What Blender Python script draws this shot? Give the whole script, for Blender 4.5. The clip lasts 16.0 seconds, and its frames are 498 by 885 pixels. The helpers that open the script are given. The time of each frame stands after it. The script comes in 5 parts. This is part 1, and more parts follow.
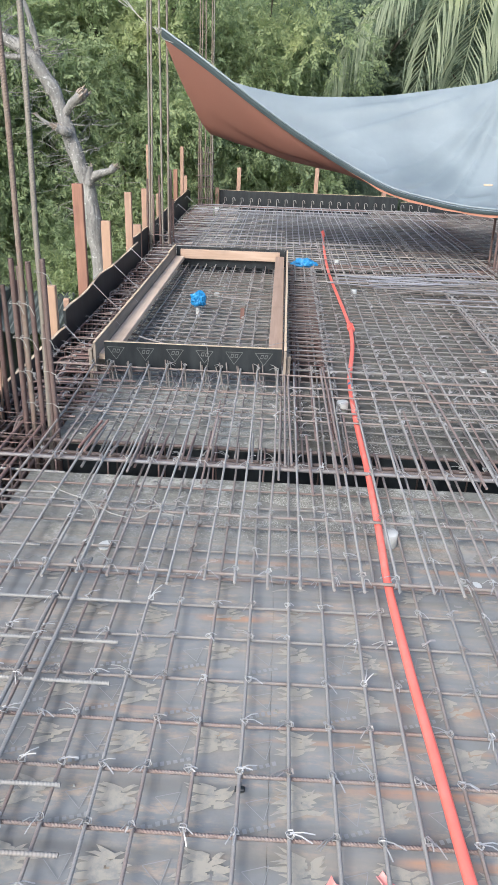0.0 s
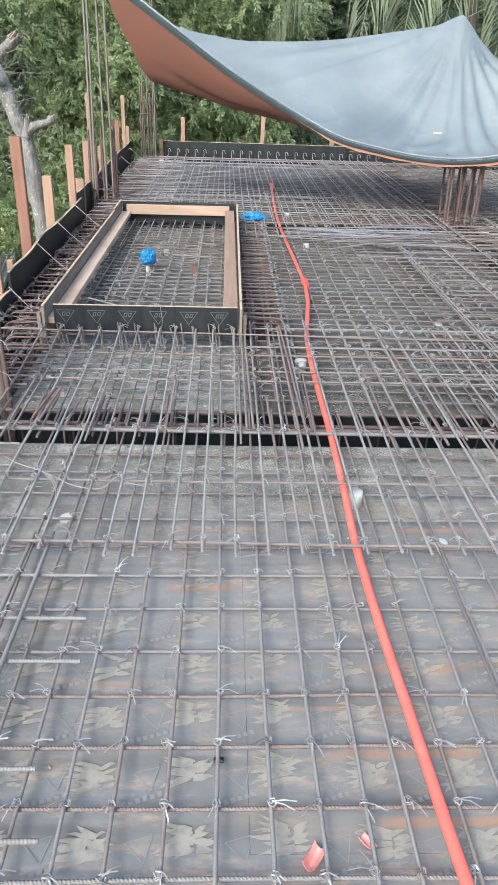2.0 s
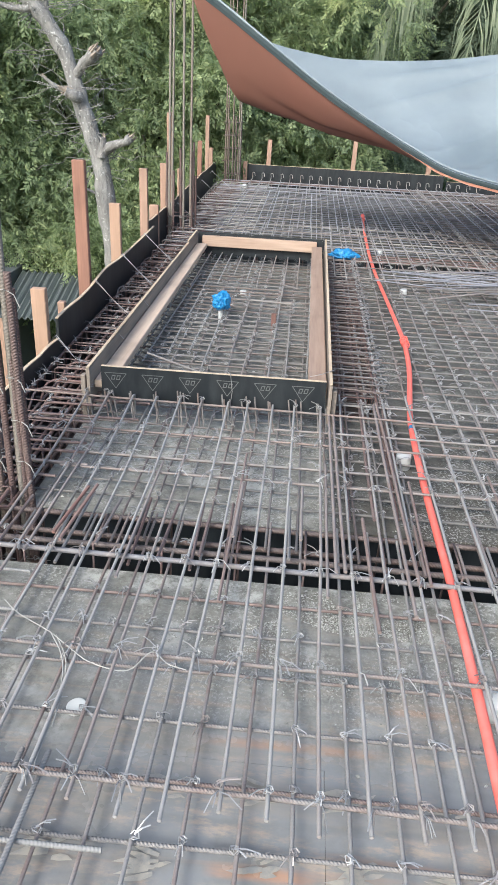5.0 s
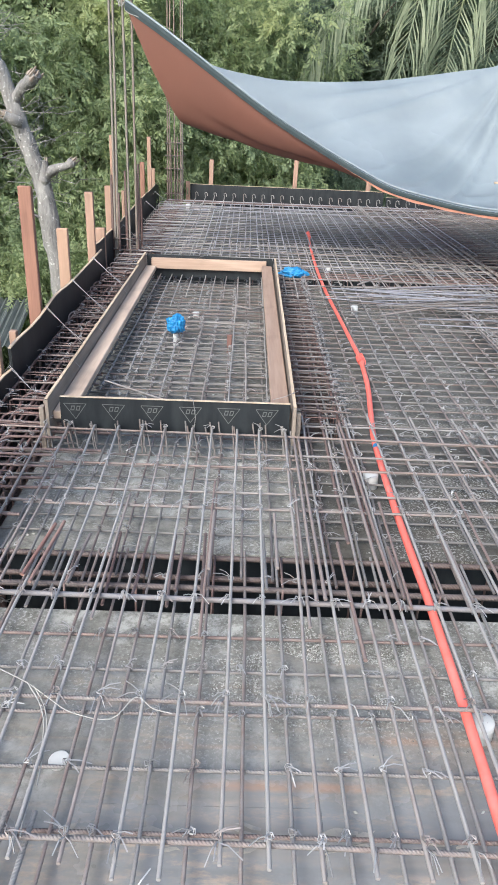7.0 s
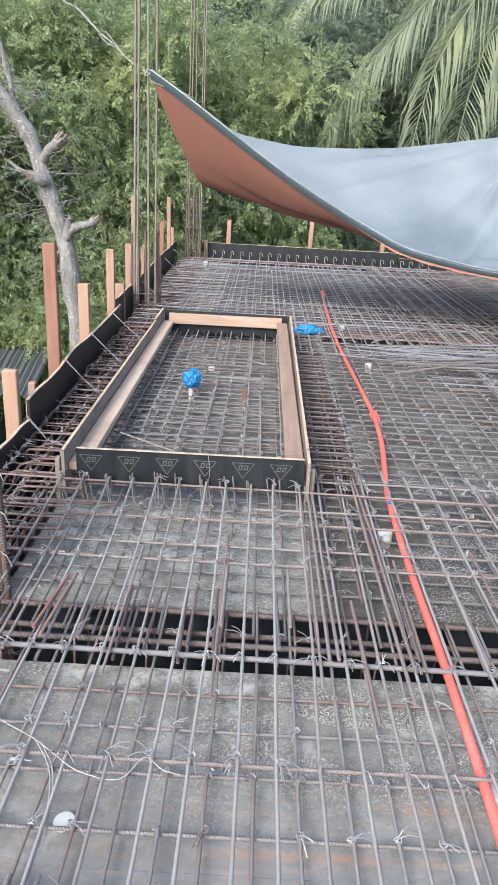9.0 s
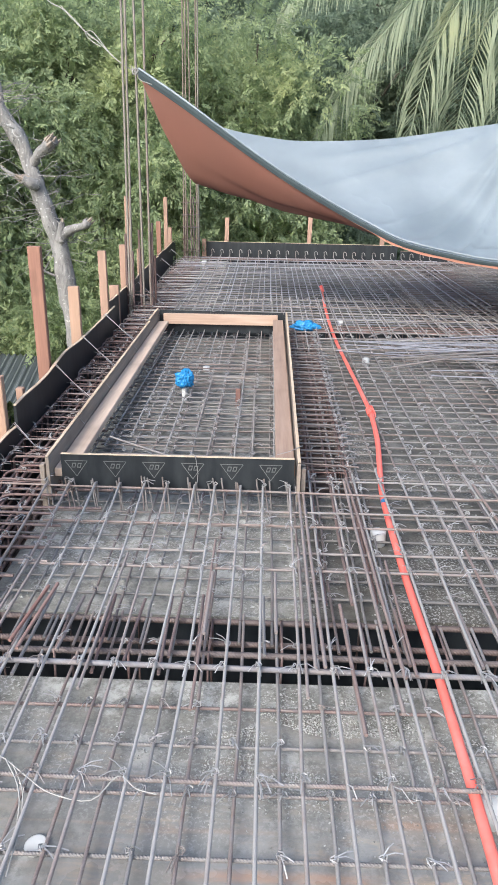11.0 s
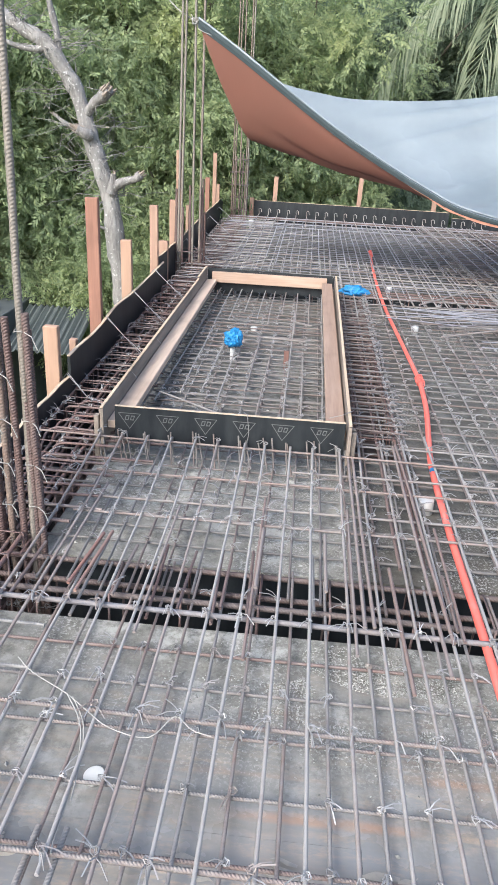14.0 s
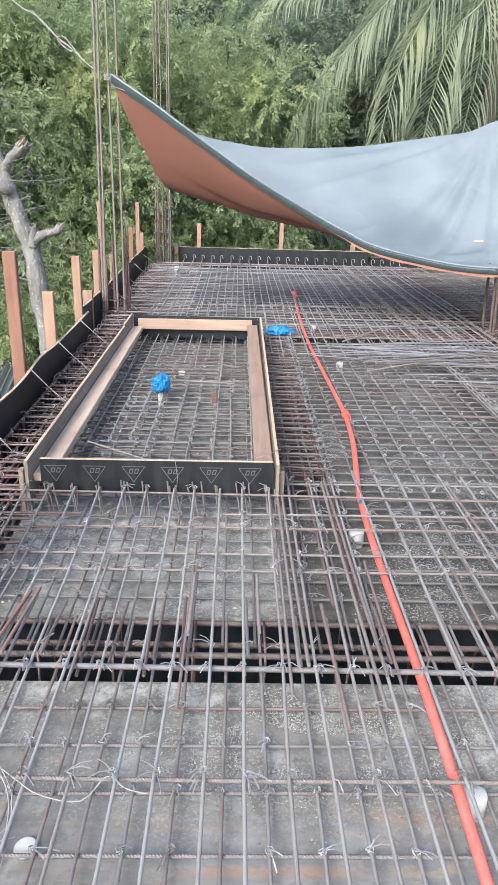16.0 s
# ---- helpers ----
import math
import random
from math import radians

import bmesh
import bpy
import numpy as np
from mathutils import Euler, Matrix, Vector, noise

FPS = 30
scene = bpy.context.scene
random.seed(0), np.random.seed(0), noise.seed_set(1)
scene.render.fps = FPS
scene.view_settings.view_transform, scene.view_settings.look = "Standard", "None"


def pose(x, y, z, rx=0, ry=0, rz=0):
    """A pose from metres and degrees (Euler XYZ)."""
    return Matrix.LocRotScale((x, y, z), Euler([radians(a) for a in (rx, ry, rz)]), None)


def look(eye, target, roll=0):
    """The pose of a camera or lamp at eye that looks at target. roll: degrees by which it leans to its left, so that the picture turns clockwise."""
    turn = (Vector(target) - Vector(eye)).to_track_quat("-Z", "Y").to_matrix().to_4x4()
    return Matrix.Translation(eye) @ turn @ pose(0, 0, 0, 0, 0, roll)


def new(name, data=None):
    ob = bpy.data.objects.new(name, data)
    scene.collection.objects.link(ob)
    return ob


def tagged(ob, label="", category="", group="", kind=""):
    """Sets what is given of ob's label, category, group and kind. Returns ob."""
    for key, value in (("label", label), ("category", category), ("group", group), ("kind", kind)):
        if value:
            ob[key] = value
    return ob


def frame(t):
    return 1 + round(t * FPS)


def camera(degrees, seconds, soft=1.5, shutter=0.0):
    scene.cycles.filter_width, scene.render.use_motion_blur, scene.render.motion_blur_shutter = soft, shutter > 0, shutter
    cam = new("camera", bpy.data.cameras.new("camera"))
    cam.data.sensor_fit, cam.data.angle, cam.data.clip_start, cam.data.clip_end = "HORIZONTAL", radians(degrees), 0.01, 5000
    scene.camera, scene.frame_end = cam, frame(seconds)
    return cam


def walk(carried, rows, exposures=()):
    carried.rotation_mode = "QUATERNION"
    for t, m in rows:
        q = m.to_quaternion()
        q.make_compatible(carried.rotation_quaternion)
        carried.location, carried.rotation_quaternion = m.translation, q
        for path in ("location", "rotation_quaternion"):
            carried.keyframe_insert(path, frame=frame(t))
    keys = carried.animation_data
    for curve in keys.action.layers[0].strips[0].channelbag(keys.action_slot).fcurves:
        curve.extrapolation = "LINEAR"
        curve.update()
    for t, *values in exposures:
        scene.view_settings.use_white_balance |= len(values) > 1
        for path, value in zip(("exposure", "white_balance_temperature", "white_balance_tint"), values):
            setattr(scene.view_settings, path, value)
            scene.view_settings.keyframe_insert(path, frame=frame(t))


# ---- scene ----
cam = camera(38.1, 16.0, soft=1.5)

PATH = [
    (0, (1.1, -4.467, 1.671), (1.04, -2.648, 0.841), 2.0),
    (0.5, (1.092, -4.444, 1.675), (1.075, -2.632, 0.828), 1.4),
    (1, (1.095, -4.443, 1.681), (1.008, -2.629, 0.843), 0.1),
    (1.5, (1.077, -4.397, 1.665), (1.131, -2.581, 0.828), 1.9),
    (2, (1.063, -4.399, 1.673), (1.135, -2.632, 0.738), 1.8),
    (2.5, (1.107, -4.296, 1.637), (1.007, -2.505, 0.751), -0.7),
    (3, (1.174, -4.06, 1.629), (1.011, -2.267, 0.76), 1.4),
    (3.5, (1.195, -3.928, 1.606), (1.082, -2.145, 0.707), 0.7),
    (4, (1.077, -3.715, 1.625), (1.087, -1.926, 0.731), 2.8),
    (4.2, (0.991, -3.625, 1.634), (0.878, -1.837, 0.746), 3.0),
    (6.3, (0.96, -3.314, 1.636), (0.925, -1.535, 0.723), 1.7),
    (6.5, (0.94, -3.319, 1.644), (0.954, -1.531, 0.749), 1.9),
    (7, (0.894, -3.344, 1.66), (0.922, -1.536, 0.807), 2.3),
    (7.5, (0.865, -3.328, 1.661), (0.829, -1.507, 0.836), 4.6),
    (8, (0.861, -3.326, 1.653), (0.811, -1.505, 0.826), 4.5),
    (8.5, (0.871, -3.34, 1.658), (0.827, -1.491, 0.896), 3.2),
    (9, (0.877, -3.351, 1.67), (0.868, -1.484, 0.951), 3.0),
    (9.2, (0.878, -3.35, 1.671), (0.879, -1.477, 0.97), 2.6),
    (11.3, (0.994, -3.259, 1.65), (0.956, -1.4, 0.913), 0.8),
    (11.5, (0.989, -3.26, 1.654), (0.997, -1.415, 0.881), 1.6),
    (12, (0.962, -3.272, 1.652), (0.976, -1.442, 0.847), 0.9),
    (12.5, (0.907, -3.274, 1.643), (0.766, -1.463, 0.805), 1.0),
    (13, (0.874, -3.28, 1.642), (0.666, -1.473, 0.811), 2.9),
    (13.5, (0.878, -3.29, 1.643), (0.712, -1.472, 0.826), 3.7),
    (14, (0.886, -3.295, 1.642), (0.769, -1.474, 0.822), 3.1),
    (14.5, (0.885, -3.296, 1.641), (0.78, -1.471, 0.83), 3.2),
    (15, (0.9, -3.297, 1.645), (0.873, -1.443, 0.895), 3.5),
    (15.5, (0.92, -3.301, 1.656), (0.937, -1.433, 0.941), 2.2),
    (16, (0.951, -3.3, 1.655), (0.991, -1.43, 0.946), 1.4),
]
walk(cam, [(t, look(eye, target, roll)) for t, eye, target, roll in PATH], [(0.0, 1.33, 5950, 6), (1.5, 1.33, 5950, 4), (4.0, 1.33, 5950, 4), (6.5, 1.37, 5950, 6), (9.0, 1.41, 5950, 8), (11.0, 1.43, 5950, 8), (12.5, 1.43, 5950, 8), (13.5, 1.52, 5950, 8), (14.5, 1.50, 5950, 8), (16.0, 1.45, 5950, 8)])

# world and light: soft overcast daylight
world = bpy.data.worlds.new("world")
scene.world = world
world.use_nodes = True
wn = world.node_tree.nodes
sky = wn.new("ShaderNodeTexSky")
sky.sky_type = "NISHITA"
sky.sun_disc = False
sky.sun_elevation = radians(40)
sky.sun_rotation = radians(207)
sky.air_density, sky.dust_density = 1.0, 4.0
wn["Background"].inputs["Strength"].default_value = 0.13
world.node_tree.links.new(sky.outputs["Color"], wn["Background"].inputs["Color"])
sun_data = bpy.data.lights.new("sun", "SUN")
sun_data.energy, sun_data.angle, sun_data.color = 1.1, radians(20), (1.0, 0.96, 0.9)
sun = new("sun", sun_data)
sun.matrix_world = look((-4, -8, 7.5), (0, 0, 0))
RNG = random.Random(7)


# ---- materials ----
class Mat:
    """A small builder round one Principled node tree."""

    def __init__(self, name, rough=0.6, metal=0.0):
        self.m = bpy.data.materials.new(name)
        self.m.use_nodes = True
        self.t = self.m.node_tree
        self.b = self.t.nodes["Principled BSDF"]
        self.b.inputs["Roughness"].default_value = rough
        self.b.inputs["Metallic"].default_value = metal
        self.co = self.t.nodes.new("ShaderNodeTexCoord")

    def link(self, a, b):
        self.t.links.new(a, b)

    def node(self, kind, **sets):
        n = self.t.nodes.new(kind)
        for k, v in sets.items():
            n.inputs[k.replace("_", " ")].default_value = v
        return n

    def mapped(self, scale=(1, 1, 1), source="Object"):
        n = self.t.nodes.new("ShaderNodeMapping")
        n.inputs["Scale"].default_value = scale
        self.link(self.co.outputs[source], n.inputs["Vector"])
        return n.outputs["Vector"]

    def noise(self, scale, detail=5, rough=0.6, stretch=(1, 1, 1), source="Object"):
        n = self.node("ShaderNodeTexNoise", Scale=scale, Detail=detail, Roughness=rough)
        self.link(self.mapped(stretch, source), n.inputs["Vector"])
        return n.outputs["Fac"]

    def ramp(self, fac, *stops):
        n = self.t.nodes.new("ShaderNodeValToRGB")
        el = n.color_ramp.elements
        while len(el) < len(stops):
            el.new(0.5)
        for e, (p, c) in zip(el, stops):
            e.position = p
            e.color = (*c, 1) if len(c) == 3 else c
        self.link(fac, n.inputs["Fac"])
        return n.outputs["Color"]

    def mix(self, fac, a, b, blend="MIX"):
        n = self.t.nodes.new("ShaderNodeMix")
        n.data_type, n.blend_type = "RGBA", blend
        for sock, v in ((n.inputs[0], fac), (n.inputs[6], a), (n.inputs[7], b)):
            if isinstance(v, (int, float)):
                sock.default_value = v
            elif isinstance(v, tuple):
                sock.default_value = (*v, 1)
            else:
                self.link(v, sock)
        return n.outputs[2]

    def math(self, op, a, b):
        n = self.t.nodes.new("ShaderNodeMath")
        n.operation = op
        for sock, v in ((n.inputs[0], a), (n.inputs[1], b)):
            if isinstance(v, (int, float)):
                sock.default_value = v
            else:
                self.link(v, sock)
        return n.outputs[0]

    def random(self, island=False):
        if island:
            return self.t.nodes.new("ShaderNodeNewGeometry").outputs["Random Per Island"]
        return self.t.nodes.new("ShaderNodeObjectInfo").outputs["Random"]

    def color(self, c):
        if isinstance(c, tuple):
            self.b.inputs["Base Color"].default_value = (*c, 1)
        else:
            self.link(c, self.b.inputs["Base Color"])
        return self

    def rough(self, v):
        self.link(v, self.b.inputs["Roughness"])
        return self

    def bump(self, height, strength=0.3, dist=0.01):
        n = self.node("ShaderNodeBump", Strength=strength, Distance=dist)
        self.link(height, n.inputs["Height"])
        self.link(n.outputs["Normal"], self.b.inputs["Normal"])
        return self


def rebar_material(name, grey, rust, amount, ribs, island=False, dusty=0.35, relief=0.16):
    k = Mat(name, 0.68, 0.12)
    r = k.random(island)
    n = k.noise(7, 6, 0.7, (1, 1, 1))
    f = k.math("ADD", n, k.math("MULTIPLY", k.math("SUBTRACT", r, 0.5), 0.45))
    base = k.ramp(f, (amount - 0.12, grey), (amount + 0.04, tuple(0.5 * (a + b) for a, b in zip(grey, rust))), (amount + 0.2, rust))
    dust = k.noise(55, 3, 0.6)
    k.color(k.mix(k.math("MULTIPLY", dust, dusty), base, (0.38, 0.355, 0.33)))
    if ribs:
        w = k.node("ShaderNodeTexWave", Scale=ribs, Distortion=0.5)
        w.wave_type, w.bands_direction = "BANDS", "DIAGONAL"
        k.link(k.mapped((2, 1.3, 1.3)), w.inputs["Vector"])
        k.bump(w.outputs["Fac"], relief, 0.002)
    else:
        k.bump(n, 0.3, 0.002)
    return k.m


M_BAR = rebar_material("rebar_grey", (0.295, 0.28, 0.265), (0.215, 0.165, 0.145), 0.57, 32)
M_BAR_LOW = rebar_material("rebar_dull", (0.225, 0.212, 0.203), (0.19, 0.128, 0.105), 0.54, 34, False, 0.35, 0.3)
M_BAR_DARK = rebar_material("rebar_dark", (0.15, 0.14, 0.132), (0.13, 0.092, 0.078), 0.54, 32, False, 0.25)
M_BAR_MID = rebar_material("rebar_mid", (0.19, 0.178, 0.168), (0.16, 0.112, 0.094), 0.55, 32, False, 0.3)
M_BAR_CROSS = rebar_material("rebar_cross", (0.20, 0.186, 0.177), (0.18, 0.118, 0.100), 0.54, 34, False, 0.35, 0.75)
# far bars: bluish sky sheen and extra brightness under the tarpaulin, carried by the colour
M_PALE_SHEEN = rebar_material("rebar_pale_sheen", (0.345, 0.35, 0.385), (0.25, 0.225, 0.235), 0.6, 32)
M_STEEL = rebar_material("rebar_steel", (0.165, 0.168, 0.185), (0.185, 0.15, 0.135), 0.6, 30, False, 0.3, 0.4)
M_HOOK = rebar_material("rebar_clean", (0.21, 0.206, 0.20), (0.18, 0.155, 0.14), 0.6, 34, False, 0.3, 0.5)
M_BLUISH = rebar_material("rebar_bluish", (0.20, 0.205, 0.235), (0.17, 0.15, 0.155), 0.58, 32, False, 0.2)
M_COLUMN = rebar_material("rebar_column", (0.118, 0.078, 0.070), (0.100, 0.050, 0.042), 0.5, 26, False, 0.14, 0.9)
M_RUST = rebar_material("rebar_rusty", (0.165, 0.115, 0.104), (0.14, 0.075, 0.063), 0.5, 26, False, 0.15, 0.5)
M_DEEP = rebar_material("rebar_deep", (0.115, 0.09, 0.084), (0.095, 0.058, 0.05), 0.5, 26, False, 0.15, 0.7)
M_BAR_FAR = rebar_material("rebar_far", (0.29, 0.27, 0.25), (0.2, 0.14, 0.115), 0.6, 0, True)
M_ORANGE_RUST = rebar_material("rebar_fresh_rust", (0.24, 0.145, 0.118), (0.225, 0.105, 0.08), 0.5, 30, False, 0.15)
M_LAP = rebar_material("rebar_lap", (0.215, 0.175, 0.16), (0.165, 0.10, 0.082), 0.52, 30)

k = Mat("tie_wire", 0.45, 0.25)
k.color(k.ramp(k.random(), (0.0, (0.26, 0.255, 0.25)), (0.7, (0.40, 0.395, 0.39)), (1.0, (0.24, 0.20, 0.18))))
M_TIE = k.m
k = Mat("tie_wire_far", 0.48, 0.2)
k.color(k.ramp(k.random(True), (0.0, (0.25, 0.245, 0.24)), (0.7, (0.37, 0.365, 0.36)), (1.0, (0.22, 0.18, 0.165))))
M_TIE_FAR = k.m

# film-faced plywood, fairly clean towards the south and under cement dust and droppings further on
def plywood(name, bare, pale=0.0):
    k = Mat(name, 0.5)
    geo = k.t.nodes.new("ShaderNodeNewGeometry")
    sep = k.t.nodes.new("ShaderNodeSeparateXYZ")
    k.link(geo.outputs["Position"], sep.inputs[0])

    def wn(scale, detail, rough, stretch=(1, 1, 1)):
        mp = k.t.nodes.new("ShaderNodeMapping")
        mp.inputs["Scale"].default_value = stretch
        k.link(geo.outputs["Position"], mp.inputs["Vector"])
        n = k.node("ShaderNodeTexNoise", Scale=scale, Detail=detail, Roughness=rough)
        k.link(mp.outputs["Vector"], n.inputs["Vector"])
        return n.outputs["Fac"]

    n1, n2, n3 = wn(1.1, 6, 0.65), wn(14, 9, 0.78), wn(85, 5, 0.7)
    # dust
    dust = k.mix(n1, (0.115, 0.110, 0.092), (0.24, 0.23, 0.195))
    dust = k.mix(k.ramp(n2, (0.47, (0, 0, 0)), (0.66, (0.6, 0.6, 0.6))), dust, (0.30, 0.292, 0.272))
    patch = k.math("MULTIPLY", k.ramp(wn(6.5, 8, 0.72), (0.50, (0, 0, 0)), (0.60, (1, 1, 1))), k.ramp(wn(1.9, 4, 0.6), (0.40, (0, 0, 0)), (0.56, (0.9, 0.9, 0.9))))
    dust = k.mix(patch, dust, (0.46, 0.45, 0.41))
    dust = k.mix(k.ramp(n2, (0.38, (0.85, 0.85, 0.85)), (0.50, (0, 0, 0))), dust, (0.07, 0.067, 0.06))
    if not pale and not bare:
        dust = k.mix(0.70, dust, (0.048, 0.042, 0.033))
    spots = k.math("MULTIPLY", k.ramp(n3, (0.52, (0, 0, 0)), (0.60, (1, 1, 1))), k.ramp(wn(1.5, 4, 0.6), (0.47, (0, 0, 0)), (0.60, (0.9, 0.9, 0.9))))
    dust = k.mix(spots, dust, (0.46, 0.45, 0.42))
    if pale:
        dust = k.mix(0.16, dust, (0.37, 0.36, 0.32)) if pale > 0.5 else k.mix(0.30, dust, (0.06, 0.056, 0.046))
    if not bare:
        k.color(dust).bump(n2, 0.4, 0.004)
        k.b.inputs["Roughness"].default_value = 0.85
        return k.m
    film = k.mix(n1, (0.160, 0.160, 0.157), (0.275, 0.272, 0.264))
    scuff = k.math("MULTIPLY", k.ramp(wn(20, 7, 0.7, (0.5, 1.5, 1)), (0.47, (0, 0, 0)), (0.62, (1, 1, 1))), k.ramp(wn(3.0, 4, 0.6, (1, 2.4, 1)), (0.42, (0, 0, 0)), (0.56, (0.85, 0.85, 0.85))))
    film = k.mix(scuff, film, (0.39, 0.31, 0.235))
    film = k.mix(k.ramp(wn(2.6, 5, 0.6, (0.6, 2.2, 1)), (0.50, (0, 0, 0)), (0.66, (0.55, 0.55, 0.55))), film, (0.31, 0.265, 0.215))
    # dark bands along x: soft shade and reflection of the cross bars, painted in
    film = k.mix(k.ramp(wn(3.4, 3, 0.5, (0.35, 3.0, 1)), (0.53, (0, 0, 0)), (0.68, (0.45, 0.45, 0.45))), film, (0.11, 0.108, 0.102))
    film = k.mix(k.ramp(wn(4.5, 6, 0.7), (0.48, (0, 0, 0)), (0.72, (0.65, 0.65, 0.65))), film, (0.15, 0.14, 0.125))
    film = k.mix(k.ramp(wn(2.3, 4, 0.55, (0.22, 5.0, 1)), (0.60, (0, 0, 0)), (0.70, (0.6, 0.6, 0.6))), film, (0.40, 0.25, 0.165))
    # straight orange-brown streaks along x on the sheets
    for y0, x0, half in ((-1.985, 1.06, 0.30), (-1.82, 1.62, 0.40), (-2.352, 0.99, 0.14), (-1.986, 2.0, 0.30), (-2.75, 1.66, 0.20), (-3.06, 1.58, 0.26), (-3.262, 1.64, 0.20)):
        off = k.math("ABSOLUTE", k.math("ADD", sep.outputs["Y"], -y0), 0.0)
        run_ = k.math("ABSOLUTE", k.math("ADD", sep.outputs["X"], -x0), 0.0)
        streak = k.math("MULTIPLY", k.ramp(k.math("MULTIPLY", off, 20.0), (0.12, (0.8, 0.8, 0.8)), (0.42, (0, 0, 0))), k.ramp(k.math("DIVIDE", run_, half), (0.6, (1, 1, 1)), (1.0, (0, 0, 0))))
        film = k.mix(k.math("MULTIPLY", streak, k.ramp(wn(9, 5, 0.7, (0.5, 2, 1)), (0.35, (0.2, 0.2, 0.2)), (0.6, (1, 1, 1)))), film, (0.42, 0.235, 0.145))
    edge = k.math("ADD", sep.outputs["Y"], k.math("MULTIPLY", k.math("SUBTRACT", wn(2.2, 5, 0.65), 0.5), 1.6))
    far = k.ramp(k.math("MULTIPLY", k.math("ADD", edge, 2.42), 0.8), (0.15, (0, 0, 0)), (0.85, (1, 1, 1)))
    k.color(k.mix(far, film, k.mix(0.15, dust, (0.235, 0.235, 0.205))))
    k.rough(k.ramp(k.math("ADD", k.math("MULTIPLY", far, 0.6), k.math("MULTIPLY", n1, 0.35)), (0.1, (0.17,) * 3), (0.35, (0.30,) * 3), (0.8, (0.75,) * 3))).bump(n2, 0.2, 0.002)
    return k.m


M_FILM = plywood("film_plywood", True)
M_DUSTY = plywood("dusty_plywood", False)
M_CEMENT = plywood("cement_smeared_plywood", False, 1.0)
M_BOXFLOOR = plywood("dirty_plywood", False, 0.4)

k = Mat("black_film", 0.5)
n1 = k.noise(9, 6, 0.65, (1.6, 1.6, 0.4))
k.color(k.mix(k.ramp(n1, (0.42, (0, 0, 0)), (0.72, (0.8, 0.8, 0.8))), (0.008, 0.011, 0.014), (0.030, 0.035, 0.038))).bump(n1, 0.1, 0.002)
M_BLACK = k.m

k = Mat("rust_dusted_board", 0.85)
n1 = k.noise(6, 7, 0.7)
k.color(k.mix(k.ramp(n1, (0.35, (0, 0, 0)), (0.68, (1, 1, 1))), (0.045, 0.034, 0.03), (0.15, 0.105, 0.085))).bump(n1, 0.4, 0.006)
M_TROUGH = k.m


def wood(name, light, dark, axis):
    k = Mat(name, 0.75)
    stretch = [14.0, 14.0, 14.0]
    stretch[axis] = 0.8
    g = k.noise(2.2, 7, 0.65, tuple(stretch))
    big = k.noise(2.4, 3, 0.5)
    c = k.mix(k.ramp(g, (0.3, (0, 0, 0)), (0.7, (1, 1, 1))), dark, light)
    c = k.mix(k.math("MULTIPLY", k.random(), 0.35), c, dark)
    c = k.mix(k.ramp(big, (0.55, (0, 0, 0)), (0.78, (0.5, 0.5, 0.5))), c, tuple(0.45 * v for v in dark))
    return k.color(c).bump(g, 0.3, 0.003).m


M_POST = wood("coco_lumber_upright", (0.44, 0.29, 0.21), (0.27, 0.165, 0.118), 2)
M_POST_RED = wood("red_lumber_upright", (0.34, 0.175, 0.12), (0.2, 0.098, 0.068), 2)
M_POST_PALE = wood("pale_lumber_upright", (0.47, 0.31, 0.215), (0.33, 0.205, 0.14), 2)
M_STUB = wood("dark_red_lumber", (0.19, 0.10, 0.08), (0.12, 0.062, 0.05), 2)
M_LUMBER_Y = wood("pale_lumber_long", (0.60, 0.47, 0.36), (0.46, 0.34, 0.255), 1)
M_LUMBER_X = wood("pale_lumber_cross", (0.48, 0.35, 0.265), (0.31, 0.205, 0.145), 0)
M_BROWN_Y = wood("brown_lumber_long", (0.40, 0.29, 0.22), (0.25, 0.165, 0.12), 1)
M_PLYEDGE = wood("plywood_edge", (0.62, 0.5, 0.36), (0.42, 0.31, 0.21), 1)
M_PLYFACE = wood("plywood_face", (0.33, 0.275, 0.225), (0.19, 0.155, 0.125), 1)

k = Mat("orange_conduit", 0.38)
n1 = k.noise(6, 5, 0.6)
k.color(k.mix(k.ramp(n1, (0.5, (0, 0, 0)), (0.8, (0.6, 0.6, 0.6))), (0.80, 0.15, 0.115), (0.72, 0.28, 0.24))).bump(n1, 0.05, 0.002)
M_PIPE = k.m
k = Mat("pink_red_plastic", 0.5)
k.color(k.mix(k.noise(30, 4, 0.6), (0.62, 0.17, 0.15), (0.68, 0.36, 0.33)))
M_SCRAP = k.m
k = Mat("white_pvc", 0.45)
k.color(k.mix(k.noise(12, 5, 0.6), (0.56, 0.56, 0.545), (0.42, 0.42, 0.405)))
M_PVC = k.m
k = Mat("cement_crust", 0.9)
k.color(k.ramp(k.random(True), (0.0, (0.17, 0.168, 0.15)), (0.55, (0.31, 0.308, 0.285)), (1.0, (0.46, 0.455, 0.43))))
M_CRUST = k.m
k = Mat("blue_bag", 0.35)
k.color(k.mix(k.noise(18, 4, 0.6), (0.012, 0.14, 0.36), (0.04, 0.27, 0.52)))
M_BLUE = k.m
k = Mat("logo_print", 0.5)
k.color(k.mix(k.noise(60, 3, 0.6), (0.22, 0.225, 0.22), (0.07, 0.072, 0.072)))
M_LOGO = k.m
k = Mat("flame_print", 0.5)
k.color(k.mix(k.ramp(k.noise(28, 5, 0.65), (0.36, (0, 0, 0)), (0.55, (1, 1, 1))), (0.225, 0.22, 0.205), (0.325, 0.295, 0.245)))
M_FLAME = k.m
k = Mat("worn_print", 0.6)
